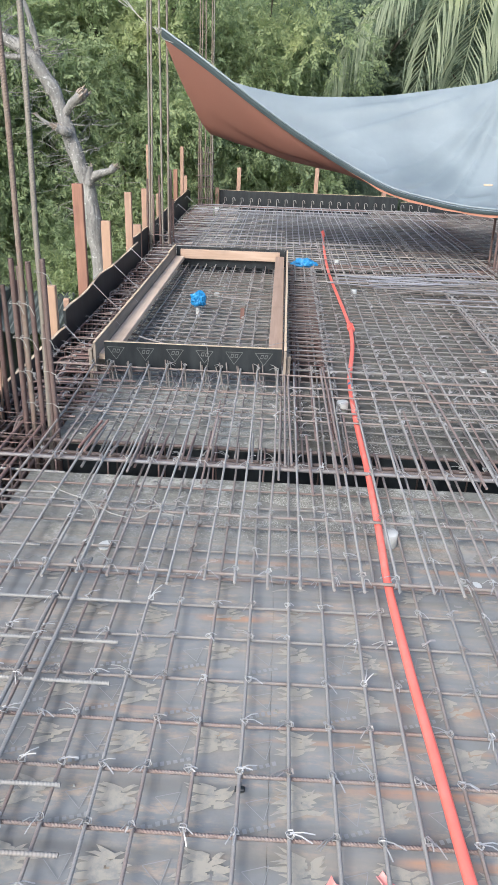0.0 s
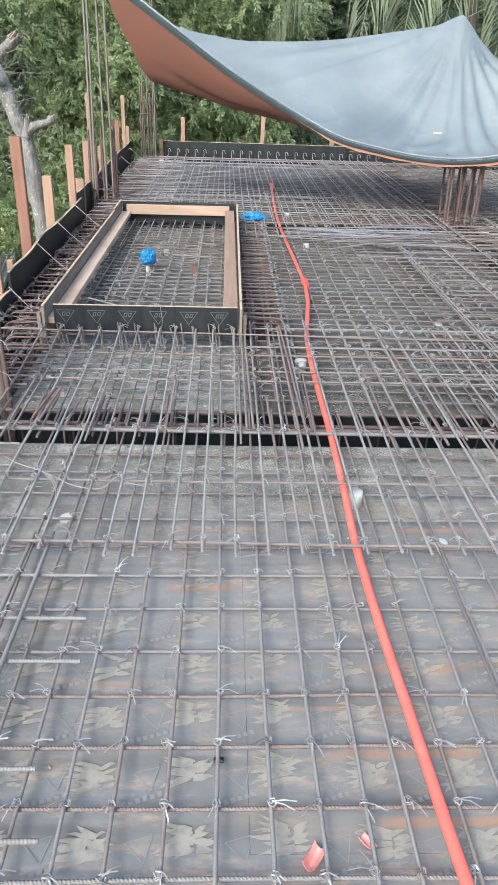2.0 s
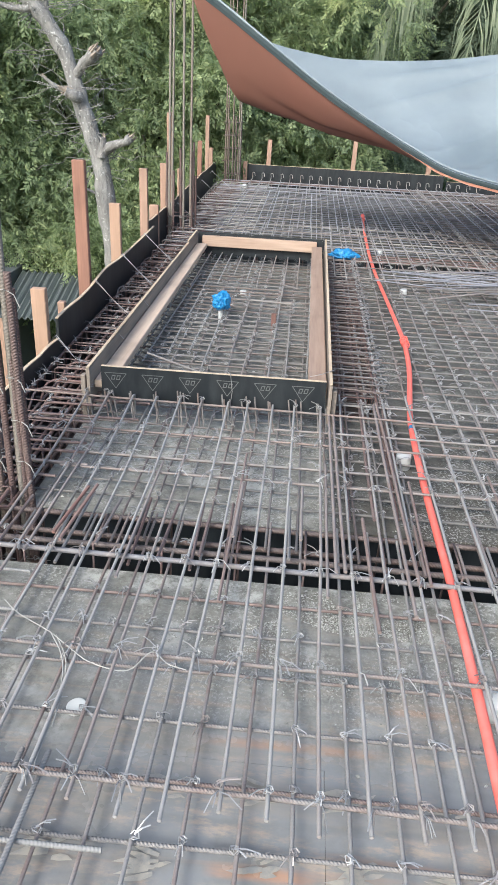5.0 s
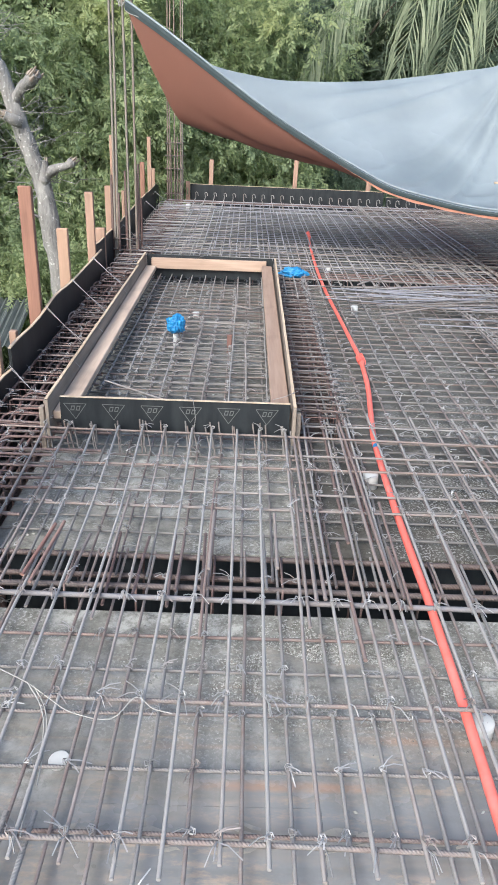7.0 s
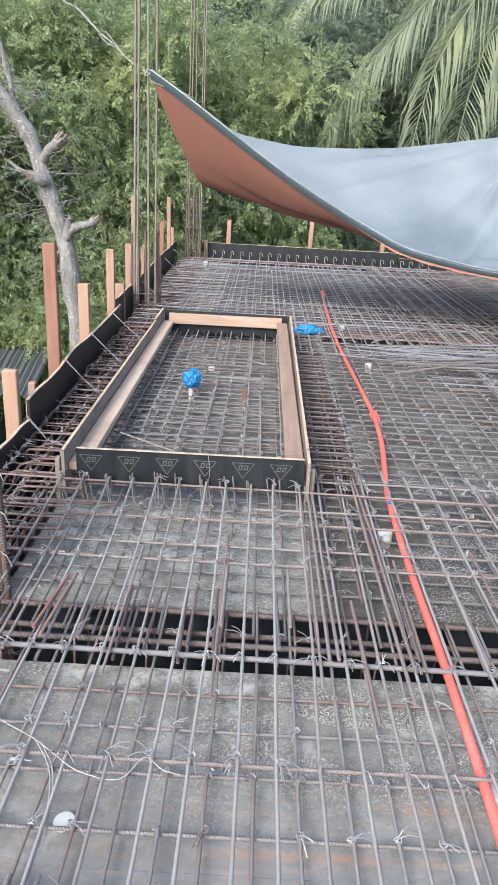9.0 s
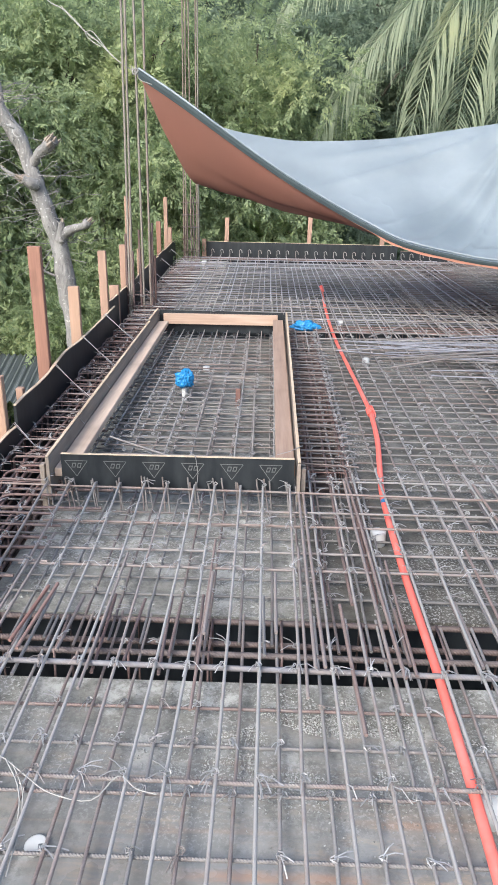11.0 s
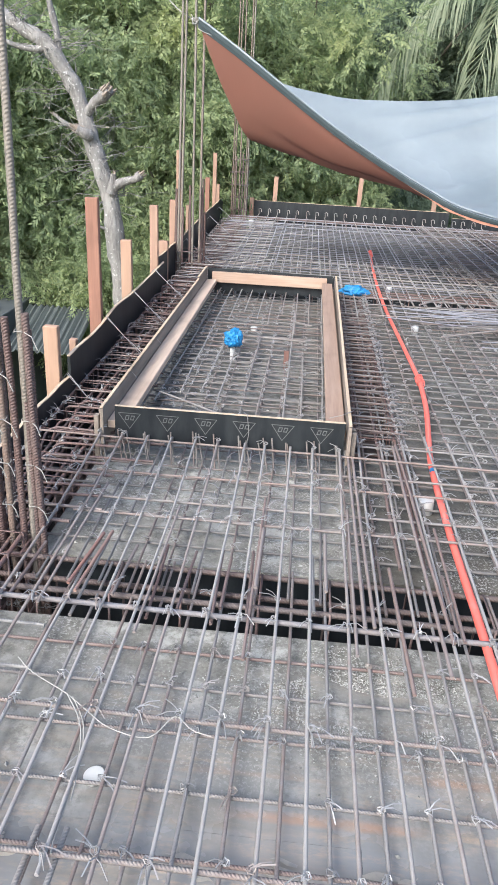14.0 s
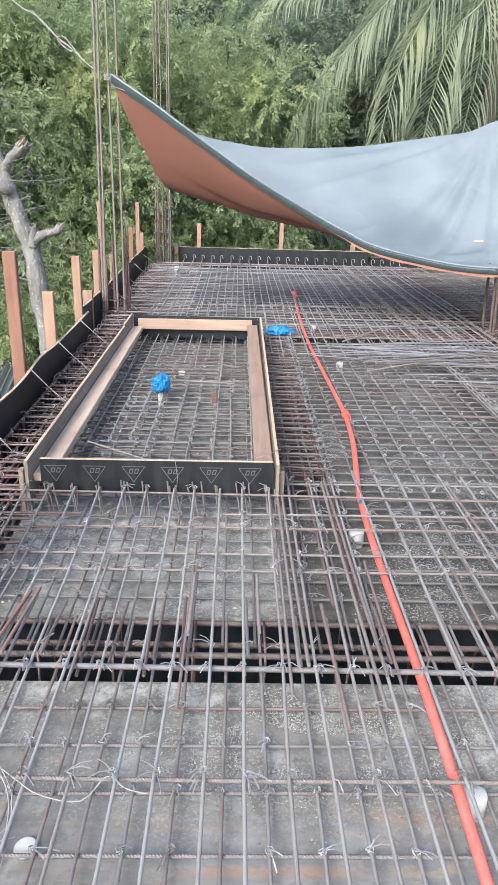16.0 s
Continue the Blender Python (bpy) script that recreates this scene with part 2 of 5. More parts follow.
k.color(k.mix(k.noise(40, 4, 0.6), (0.265, 0.264, 0.255), (0.22, 0.22, 0.215)))
M_PRINT = k.m


def tarp_material(name, a, b, rough, through_light=0.5, gloss=0.5):
    k = Mat(name, rough)
    k.b.inputs["Specular IOR Level"].default_value = gloss
    n1, n2 = k.noise(1.4, 5, 0.6), k.noise(0.9, 3, 0.5, (1, 1.8, 1))
    # paler ridge lines: the sheen along folds is put into the base colour
    fold_sheen = n2 = k.math("POWER", k.math("SUBTRACT", 1.0, k.math("MULTIPLY", k.math("ABSOLUTE", k.math("SUBTRACT", n2, 0.5), 0.0), 2.0)), 6.0)
    k.color(k.mix(k.math("MULTIPLY", fold_sheen, 0.28), k.mix(k.ramp(n1, (0.35, (0, 0, 0)), (0.7, (1, 1, 1))), a, b), tuple(min(1.0, 1.4 * v) for v in b))).bump(n2, 0.16, 0.05)
    tr = k.node("ShaderNodeBsdfTranslucent")
    tr.inputs["Color"].default_value = (*b, 1)
    mx = k.node("ShaderNodeMixShader", Fac=through_light)
    k.link(k.b.outputs[0], mx.inputs[1])
    k.link(tr.outputs[0], mx.inputs[2])
    k.link(mx.outputs[0], k.t.nodes["Material Output"].inputs["Surface"])
    return k.m


M_TARP_TOP = tarp_material("tarp_blue_grey", (0.212, 0.258, 0.286), (0.315, 0.366, 0.394), 0.33, 0.38, 1.0)
M_TARP_UNDER = tarp_material("tarp_orange", (0.50, 0.25, 0.185), (0.44, 0.212, 0.155), 0.65, 0.72)
M_LINING = tarp_material("tarp_lining_orange", (0.62, 0.30, 0.20), (0.70, 0.36, 0.25), 0.6, 0.5)
k = Mat("tarp_hem_dark", 0.75)
k.color(k.mix(k.noise(9, 4, 0.6), (0.03, 0.042, 0.045), (0.06, 0.075, 0.078)))
k.b.inputs["Specular IOR Level"].default_value = 0.1
M_HEM = k.m


def leaf_material(name, a, b, c):
    k = Mat(name, 0.75)
    r = k.random(True)
    big = k.noise(0.8, 3, 0.5)
    f = k.math("ADD", k.math("MULTIPLY", r, 0.4), k.math("MULTIPLY", k.math("SUBTRACT", big, 0.28), 1.0))
    col = k.mix(k.ramp(k.noise(0.5, 2, 0.5), (0.56, (0, 0, 0)), (0.70, (0.45, 0.45, 0.45))), k.ramp(f, (0.15, a), (0.5, b), (0.85, c)), tuple(0.5 * (p + q) for p, q in zip(c, (0.56, 0.55, 0.22))))
    k.color(col)
    tr = k.node("ShaderNodeBsdfTranslucent")
    k.link(col, tr.inputs["Color"])
    mx = k.node("ShaderNodeMixShader", Fac=0.58)
    k.link(k.b.outputs[0], mx.inputs[1])
    k.link(tr.outputs[0], mx.inputs[2])
    k.link(mx.outputs[0], k.t.nodes["Material Output"].inputs["Surface"])
    return k.m


M_LEAF = leaf_material("leaf_green", (0.25, 0.315, 0.185), (0.35, 0.42, 0.225), (0.50, 0.54, 0.285))
M_LEAF_DARK = leaf_material("leaf_dark", (0.17, 0.225, 0.165), (0.225, 0.285, 0.20), (0.30, 0.355, 0.24))
M_PALM = leaf_material("palm_leaf", (0.25, 0.30, 0.21), (0.40, 0.45, 0.31), (0.58, 0.61, 0.43))
k = Mat("dead_bark", 0.9)
n1, n2 = k.noise(9, 7, 0.7, (1, 1, 0.3)), k.noise(30, 4, 0.6)
c = k.mix(k.ramp(n1, (0.3, (0, 0, 0)), (0.7, (1, 1, 1))), (0.12, 0.112, 0.106), (0.34, 0.325, 0.305))
k.color(k.mix(k.ramp(n2, (0.6, (0, 0, 0)), (0.68, (0.8, 0.8, 0.8))), c, (0.58, 0.57, 0.54))).bump(n1, 1.0, 0.05)
M_BARK = k.m
k = Mat("brown_bark", 0.9)
n1 = k.noise(8, 6, 0.7, (1, 1, 0.3))
k.color(k.mix(n1, (0.07, 0.06, 0.045), (0.18, 0.155, 0.12))).bump(n1, 0.6, 0.02)
M_BARK2 = k.m
k = Mat("grassy_ground", 0.95)
n1 = k.noise(0.6, 7, 0.7)
k.color(k.ramp(n1, (0.3, (0.05, 0.075, 0.03)), (0.6, (0.09, 0.11, 0.05)), (0.8, (0.2, 0.17, 0.12)))).bump(n1, 0.6, 0.05)
M_GROUND = k.m
k = Mat("faded_blue_cover", 0.6)
k.color(k.mix(k.noise(6, 5, 0.6), (0.012, 0.05, 0.10), (0.03, 0.10, 0.16)))
M_COVER = k.m
k = Mat("rust_sheet", 0.8)
k.color(k.mix(k.noise(5, 6, 0.7), (0.17, 0.05, 0.03), (0.26, 0.10, 0.065)))
M_RUSTSHEET = k.m
k = Mat("rope_grey", 0.8)
k.color(k.mix(k.noise(40, 3, 0.6), (0.24, 0.23, 0.21), (0.36, 0.35, 0.32)))
M_ROPE = k.m
k = Mat("rusty_roof", 0.6, 0.2)
n1 = k.noise(2, 6, 0.65)
k.color(k.mix(n1, (0.06, 0.072, 0.072), (0.13, 0.145, 0.14))).bump(n1, 0.2, 0.01)
M_ROOF = k.m
k = Mat("grey_plaster", 0.9)
n1 = k.noise(3, 6, 0.65)
k.color(k.mix(n1, (0.055, 0.065, 0.07), (0.115, 0.126, 0.13))).bump(n1, 0.3, 0.01)
M_WALL = k.m


# ---- mesh helpers ----
def part(name, data, material, parent=None, label=""):
    """Links a bmesh or (verts, faces) as ONE mesh object under a thing or a part."""
    me = bpy.data.meshes.new(name)
    if isinstance(data, bmesh.types.BMesh):
        data.to_mesh(me)
        data.free()
    else:
        me.from_pydata(data[0], [], data[1])
    me.materials.append(material)
    ob = new(name, me)
    if parent is not None:
        ob.parent = parent
    if label:
        ob["label"] = label
    return ob


def smooth(ob):
    ob.data.polygons.foreach_set("use_smooth", [True] * len(ob.data.polygons))
    return ob


def thing(name, label, category, group="", kind="", at=(0, 0, 0)):
    ob = new(name)
    ob.empty_display_size = 0.1
    ob.location = at
    return tagged(ob, label, category, group, kind)


def local(parent):
    """Where the parent Empty stands, to write its parts in the parent's own space."""
    return Vector(parent.location)


def tube(points, radius, sides=7, closed=False):
    """A tube along a polyline; radius: one value or one a point."""
    pts = [Vector(p) for p in points]
    n = len(pts)
    radii = radius if isinstance(radius, (list, tuple)) else [radius] * n
    verts, faces = [], []
    t0 = (pts[1] - pts[0]).normalized()
    u = t0.orthogonal().normalized()
    for i, p in enumerate(pts):
        if closed:
            t = (pts[(i + 1) % n] - pts[i - 1]).normalized()
        else:
            t = (pts[min(i + 1, n - 1)] - pts[max(i - 1, 0)]).normalized()
        u = (u - t * u.dot(t))
        u = u.normalized() if u.length > 1e-6 else t.orthogonal().normalized()
        v = t.cross(u)
        for s in range(sides):
            a = 2 * math.pi * s / sides
            verts.append(p + (u * math.cos(a) + v * math.sin(a)) * radii[i])
    rings = n if closed else n - 1
    for i in range(rings):
        a, b = i * sides, ((i + 1) % n) * sides
        for s in range(sides):
            s2 = (s + 1) % sides
            faces.append((a + s, a + s2, b + s2, b + s))
    if not closed:
        # the end caps have corners of their own, so that smooth shading stops at the cut
        m = len(verts)
        verts += verts[:sides] + verts[(n - 1) * sides:n * sides]
        faces.append(tuple(reversed(range(m, m + sides))))
        faces.append(tuple(range(m + sides, m + 2 * sides)))
    return [tuple(v) for v in verts], faces


def joined(pieces):
    verts, faces = [], []
    for v, f in pieces:
        o = len(verts)
        verts.extend(v)
        faces.extend(tuple(i + o for i in q) for q in f)
    return verts, faces


def box_bm(x0, y0, z0, x1, y1, z1, bevel=0.004):
    bm = bmesh.new()
    bmesh.ops.create_cube(bm, size=1, matrix=Matrix.Translation(((x0 + x1) / 2, (y0 + y1) / 2, (z0 + z1) / 2)) @ Matrix.Diagonal((x1 - x0, y1 - y0, z1 - z0, 1)))
    if bevel:
        bmesh.ops.bevel(bm, geom=bm.edges[:], offset=bevel, segments=1, affect="EDGES")
    return bm


def board_bm(a, b, z0, z1, thick, waves=0.0, seed=0.0, n=14):
    """An upright board from a to b in plan, with an uneven top edge and a slight bow."""
    bm = bmesh.new()
    a, b = Vector((*a, 0)), Vector((*b, 0))
    d = (b - a).normalized()
    side = Vector((-d.y, d.x, 0)) * (thick / 2)
    rows = []
    for i in range(n + 1):
        f = i / n
        p = a.lerp(b, f)
        w = waves * noise.noise((f * 5 + seed, seed * 3.1, 0.0))
        bow = waves * 0.6 * noise.noise((f * 3 + seed, 9.7, seed))
        q = p + Vector((-d.y, d.x, 0)) * bow
        rows.append([bm.verts.new(q + s + Vector((0, 0, z))) for s, z in ((-side, z0), (side, z0), (side, z1 + w), (-side, z1 + w))])
    for r, s in zip(rows, rows[1:]):
        for j in range(4):
            bm.faces.new((r[j], r[(j + 1) % 4], s[(j + 1) % 4], s[j]))
    bm.faces.new(rows[0][::-1])
    bm.faces.new(rows[-1])
    bmesh.ops.recalc_face_normals(bm, faces=bm.faces[:])
    return bm


def bar(parent, p0, p1, r, material, bends=(), name="bar", sag=0.004, wob=0.004):
    """One reinforcing bar, in its own space along x, slightly out of true; bends: extra end points in world space."""
    p0, p1 = Vector(p0), Vector(p1)
    d = p1 - p0
    length = d.length
    nseg = max(2, min(14, int(length / 0.45)))
    m = d.to_track_quat("X", "Z").to_matrix().to_4x4()
    m.translation = p0
    inv = m.inverted()
    s = RNG.uniform(0, 50)
    pts = []
    for i in range(nseg + 1):
        f = i / nseg
        pts.append(Vector((f * length, wob * noise.noise((f * length * 1.3, s, 0.0)) * 2, sag * noise.noise((f * length * 1.1, s, 7.0)))))
    pts += [inv @ Vector(b) for b in bends]
    ob = part(name, tube(pts, r, 6), material, parent)
    smooth(ob)
    ob.matrix_parent_inverse = Matrix.Identity(4)
    ob.matrix_basis = Matrix.Translation(-local(parent)) @ m
    return ob


def bar_piece(p0, p1, r, sides=5):
    p0, p1 = Vector(p0), Vector(p1)
    s = RNG.uniform(0, 50)
    n = max(2, int((p1 - p0).length / 0.8))
    pts = [p0.lerp(p1, i / n) + Vector((0.006 * noise.noise((i * 1.7, s, 0)), 0.006 * noise.noise((i * 1.7, s, 3)), 0.004 * noise.noise((i * 1.3, s, 5)))) for i in range(n + 1)]
    return tube(pts, r, sides)


# a few twisted knots of tie wire with two cut ends
def knot(seed):
    g = random.Random(seed)
    pieces = []
    loop = [Vector((0.011 * math.cos(a), 0.011 * math.sin(a), 0.004 * math.sin(2 * a + g.random()) + 0.004)) for a in np.linspace(0, 2 * math.pi, 7)[:-1]]
    pieces.append(tube(loop, 0.0019, 3, True))
    pieces.append(tube([Vector((p.x * 0.9 + 0.003, p.z * 1.6 - 0.008, p.y * 0.9 + 0.003)) for p in loop], 0.0018, 3, True))
    base = -0.28
    for j in range(2):
        a = base + (j * 0.55 + g.uniform(-0.2, 0.2))
        ln = g.uniform(0.028, 0.068)
        up = g.uniform(0.0, 0.028)
        d = Vector((math.cos(a), math.sin(a), 0))
        pieces.append(tube([Vector((0, 0, 0.008)), d * ln * 0.5 + Vector((0, 0, 0.014 + up * 0.4)), d * ln + Vector((0, 0, 0.004 + up))], 0.0019, 3))
    return joined(pieces)


KNOTS = []
for i in range(10):
    me = bpy.data.meshes.new("tie")
    v, f = knot(i)
    me.from_pydata(v, [], f)
    me.materials.append(M_TIE)
    KNOTS.append((me, v, f))


def tie(parent, x, y, z):
    ob = new("tie", RNG.choice(KNOTS)[0])
    ob.parent = parent
    ob.matrix_basis = pose(x, y, z, RNG.uniform(-15, 15), RNG.uniform(-15, 15), RNG.gauss(-90, 60))
    return ob


def tie_piece(x, y, z, out):
    _, v, f = RNG.choice(KNOTS)
    a = RNG.uniform(0, 6.28)
    c, s = math.cos(a), math.sin(a)
    out.append(([(x + p[0] * c - p[1] * s, y + p[0] * s + p[1] * c, z + p[2]) for p in v], f))


def tie_ends(x, y, z, out):
    """Two or three long cut ends of wire hanging towards the south from a tied crossing."""
    for j in range(RNG.choice((2, 2, 3))):
        a, ln, up = radians(RNG.gauss(-90, 24)), RNG.uniform(0.04, 0.075), RNG.uniform(-0.004, 0.022)
        d = Vector((math.cos(a), math.sin(a), 0))
        o = Vector((x, y, z))
        out.append(tube([o, o + d * ln * 0.45 + Vector((0, 0, 0.012 + up * 0.5)), o + d * ln + Vector((0, 0, up - 0.004))], 0.0018, 3))


# ---- the plan ----
BEAM1 = (-1.27, -0.89)      # cross beam troughs, in y
BEAM2 = (3.90, 4.28)
EDGE = (-0.46, -0.10)       # edge beam trough on the west side, in x
LONG = (3.55, 3.95)         # long beam trough, in x
INNER = (1.21, 1.45, 0.25)  # short trough beside the box: x, x, and where it begins in y
FAR = 9.55                  # the far edge beam begins here
SOUTH, EAST = -7.0, 7.2
DEPTH = 0.42                # depth of the troughs
ZB = 0.034                  # bottom mat, cross bars
ZT = 0.112                  # top bars over the beams

# ---- ground and deck ----
g = bmesh.new()
bmesh.ops.create_grid(g, x_segments=60, y_segments=60, size=400)
for v in g.verts:
    v.co.z = -3.6 + 0.25 * noise.noise(v.co * 0.08)
ground = part("ground", g, M_GROUND)
tagged(ground, "grassy yard far below the raised deck", "ground", kind="structure")

floor = thing("floor", "formwork deck of film-faced plywood sheets, dusty with cement", "deck", kind="structure")


def sheet(x0, x1, y0, y1, material):
    t = RNG.uniform(-0.0015, 0.0015)
    c = ((x0 + x1) / 2, (y0 + y1) / 2)
    bm = box_bm(x0 + 0.0004 - c[0], y0 + 0.0004 - c[1], -0.018, x1 - 0.0004 - c[0], y1 - 0.0004 - c[1], t, 0)
    ob = part("plywood_sheet", bm, material, floor)
    ob.location = (c[0], c[1], 0)
    return ob


def cut(a, b, step, offset=0.0):
    out, v = [a], a + step - offset
    while v < b - 0.15:
        out.append(v)
        v += step
    return out + [b]


for xa, xb, ya, yb, mat in ((EDGE[1], LONG[0], SOUTH, -2.05, M_FILM), (EDGE[1], LONG[0], -2.05, BEAM1[0], M_FILM), (EDGE[1], 1.20, BEAM1[1], INNER[2], M_CEMENT), (1.20, LONG[0], BEAM1[1], INNER[2], M_DUSTY),
                            (EDGE[1], INNER[0], INNER[2], BEAM2[0], M_BOXFLOOR), (INNER[1], LONG[0], INNER[2], BEAM2[0], M_DUSTY), (EDGE[1], LONG[0], BEAM2[1], FAR, M_DUSTY),
                            (LONG[1], EAST, SOUTH, BEAM1[0], M_FILM), (LONG[1], EAST, BEAM1[1], BEAM2[0], M_DUSTY), (LONG[1], EAST, BEAM2[1], FAR, M_DUSTY)):
    ys = cut(ya, yb, 1.22)
    for j, (y0, y1) in enumerate(zip(ys, ys[1:])):
        xs = cut(xa, xb, 2.44, 1.2 if j % 2 else 0.0)
        for x0, x1 in zip(xs, xs[1:]):
            sheet(x0, x1, y0, y1, mat)


# trough sides and bottoms of black film-faced board
def trough(name, label, boxes):
    root = thing(name, label, "formwork", kind="structure")
    for nm, b in boxes:
        part(nm, box_bm(*b, 0.002), M_TROUGH if nm == "bottom_board" else M_BLACK, root)
    return root


XW, XE = EDGE[0], EAST
for (ya, yb) in (BEAM1, BEAM2):
    boxes = []
    for xa, xb in ((EDGE[1], LONG[0]), (LONG[1], EAST)):
        boxes += [("side_board", (xa, ya - 0.02, -DEPTH, xb, ya - 0.002, -0.021)), ("side_board", (xa, yb + 0.002, -DEPTH, xb, yb + 0.02, -0.021)),
                  ("bottom_board", (xa, ya - 0.02, -DEPTH - 0.02, xb, yb + 0.02, -DEPTH - 0.002))]
    trough("beam_trough", "dark plywood trough for a cross beam, sunk in the deck", boxes)
trough("beam_trough", "narrow dark plywood trough beside the box", [
    ("side_board", (INNER[0] - 0.02, INNER[2], -DEPTH, INNER[0] - 0.002, BEAM2[0] - 0.022, -0.021)), ("side_board", (INNER[1] + 0.002, INNER[2], -DEPTH, INNER[1] + 0.02, BEAM2[0] - 0.022, -0.021)),
    ("end_board", (INNER[0], INNER[2] - 0.02, -DEPTH, INNER[1], INNER[2] - 0.002, -0.021)), ("bottom_board", (INNER[0], INNER[2], -0.20, INNER[1], BEAM2[0] - 0.022, -0.18))])
boxes = [("bottom_board", (EDGE[0] - 0.25, SOUTH, -DEPTH - 0.02, EDGE[1] + 0.02, FAR + 0.5, -DEPTH - 0.002))]
for ya, yb in ((SOUTH, BEAM1[0] - 0.022), (BEAM1[1] + 0.022, BEAM2[0] - 0.022), (BEAM2[1] + 0.022, FAR)):
    boxes.append(("side_board", (EDGE[1] + 0.002, ya, -DEPTH, EDGE[1] + 0.02, yb, -0.021)))
trough("beam_trough", "dark plywood trough for the edge beam beside the outer boards", boxes)
boxes = [("bottom_board", (LONG[0] - 0.02, SOUTH, -DEPTH - 0.045, LONG[1] + 0.02, FAR, -DEPTH - 0.025))]
for ya, yb in ((SOUTH, BEAM1[0] - 0.022), (BEAM1[1] + 0.022, BEAM2[0] - 0.022), (BEAM2[1] + 0.022, FAR)):
    for x in (LONG[0] - 0.02, LONG[1] + 0.002):
        boxes.append(("side_board", (x, ya, -DEPTH, x + 0.018, yb, -0.021)))
trough("beam_trough", "dark plywood trough for the long beam under a column", boxes)
boxes = [("bottom_board", (EDGE[1] + 0.03, FAR, -DEPTH - 0.02, EAST, FAR + 0.42, -DEPTH - 0.002)), ("side_board", (EDGE[1], FAR + 0.002, -DEPTH, EAST, FAR + 0.02, -0.021))]
trough("beam_trough", "dark plywood trough for the far edge beam", boxes)
# soffit slab below, so that the troughs close off the storey underneath
soffit = part("ceiling", box_bm(EDGE[0] - 0.25, SOUTH, -DEPTH - 0.12, EAST, FAR + 0.45, -DEPTH - 0.07, 0), M_PLYFACE)
tagged(soffit, "plain timber staging under the deck", "staging", kind="structure")


# ---- the upstand box of boards on the deck ----
def logo(parent, x, y, z, s):
    """A printed mark: a triangle on its tip with two slanted outlined blocks in it."""
    pieces = []
    tri = [Vector((x - s, y, z + s * 0.62)), Vector((x + s, y, z + s * 0.62)), Vector((x, y, z - s * 0.85))]
    for a, b in zip(tri, tri[1:] + tri[:1]):
        d = (b - a).normalized()
        nrm = Vector((-d.z, 0, d.x)) * 0.0017
        pieces.append(([tuple(p) for p in (a - nrm, b - nrm, b + nrm, a + nrm)], [(0, 1, 2, 3)]))
    for dx in (-0.22, 0.26):
        quad = [(-0.22, -0.22), (0.12, -0.22), (0.24, 0.24), (-0.10, 0.24)]
        outer = [(x + s * (dx + u), y, z + s * (0.18 + w)) for u, w in quad]
        inner = [(x + s * (dx + 0.01 + 0.6 * (u - 0.01)), y, z + s * (0.18 + 0.62 * w)) for u, w in quad]
        pieces.append((outer + inner, [(i, (i + 1) % 4, 4 + (i + 1) % 4, 4 + i) for i in range(4)]))
    return part("printed_mark", joined(pieces), M_LOGO, parent, "faint grey printed triangle")


upstand = thing("upstand_box", "open box of plywood and lumber boards standing on the mat", "formwork")
front = part("front_board", board_bm((-0.005, 0.0), (1.145, 0.0), 0.135, 0.30, 0.018, 0.002, 1.0), M_BLACK, upstand, "black film-faced plywood")
part("board_edge", box_bm(-0.005, -0.0085, 0.3015, 1.145, 0.0085, 0.3045, 0.001), M_PLYEDGE, front, "raw plywood edge")
for i in range(6):
    logo(front, 0.07 + i * 0.192, -0.0125, 0.236, 0.056)
left = part("side_board", board_bm((-0.062, -0.05), (-0.062, 3.16), 0.10, 0.30, 0.016, 0.004, 2.0), M_PLYFACE, upstand, "grey plywood with a pale edge")
part("board_edge", board_bm((-0.062, -0.05), (-0.062, 3.16), 0.3045, 0.308, 0.015, 0.002, 2.0), M_PLYEDGE, left)
left2 = part("side_board", board_bm((-0.064, 3.17), (-0.064, 3.70), 0.10, 0.315, 0.016, 0.003, 5.0), M_PLYFACE, upstand)
part("board_edge", board_bm((-0.064, 3.17), (-0.064, 3.70), 0.319, 0.322, 0.015, 0.002, 5.0), M_PLYEDGE, left2)
right = part("side_board", board_bm((1.165, -0.06), (1.182, 3.66), 0.10, 0.305, 0.016, 0.004, 3.0), M_PLYFACE, upstand)
part("board_edge", board_bm((1.165, -0.06), (1.182, 3.66), 0.309, 0.313, 0.015, 0.002, 3.0), M_PLYEDGE, right)
back = part("back_board", board_bm((-0.05, 3.705), (1.17, 3.675), 0.10, 0.305, 0.016, 0.004, 4.0), M_BLACK, upstand)
part("rail", box_bm(-0.050, 0.014, 0.172, 0.046, 3.62, 0.214, 0.004), M_LUMBER_Y, upstand, "pale sawn lumber rail")
part("rail", box_bm(1.055, 0.014, 0.205, 1.150, 3.60, 0.25, 0.004), M_BROWN_Y, upstand, "brown sawn lumber rail")
part("rail", box_bm(0.0, 3.625, 0.185, 1.10, 3.665, 0.285, 0.004), M_LUMBER_X, upstand, "pale sawn lumber rail")
for x, y in ((-0.09, -0.03), (-0.09, 0.06), (1.19, 0.0), (1.19, 0.02)):
    part("stake", box_bm(x - 0.012, y - 0.02, 0.0, x + 0.012, y + 0.02, 0.26, 0.003), M_PLYFACE, upstand)
ties = [[(0.66, -0.02, 0.10), (0.672, -0.02, 0.22), (0.66, -0.014, 0.312), (0.64, 0.02, 0.31)], [(1.06, 0.02, 0.315), (1.12, 0.03, 0.33), (1.19, 0.16, 0.31)],
        [(0.45, 3.66, 0.30), (0.5, 3.62, 0.32), (0.55, 3.70, 0.33)], [(1.15, 3.55, 0.31), (1.18, 3.6, 0.40)]]
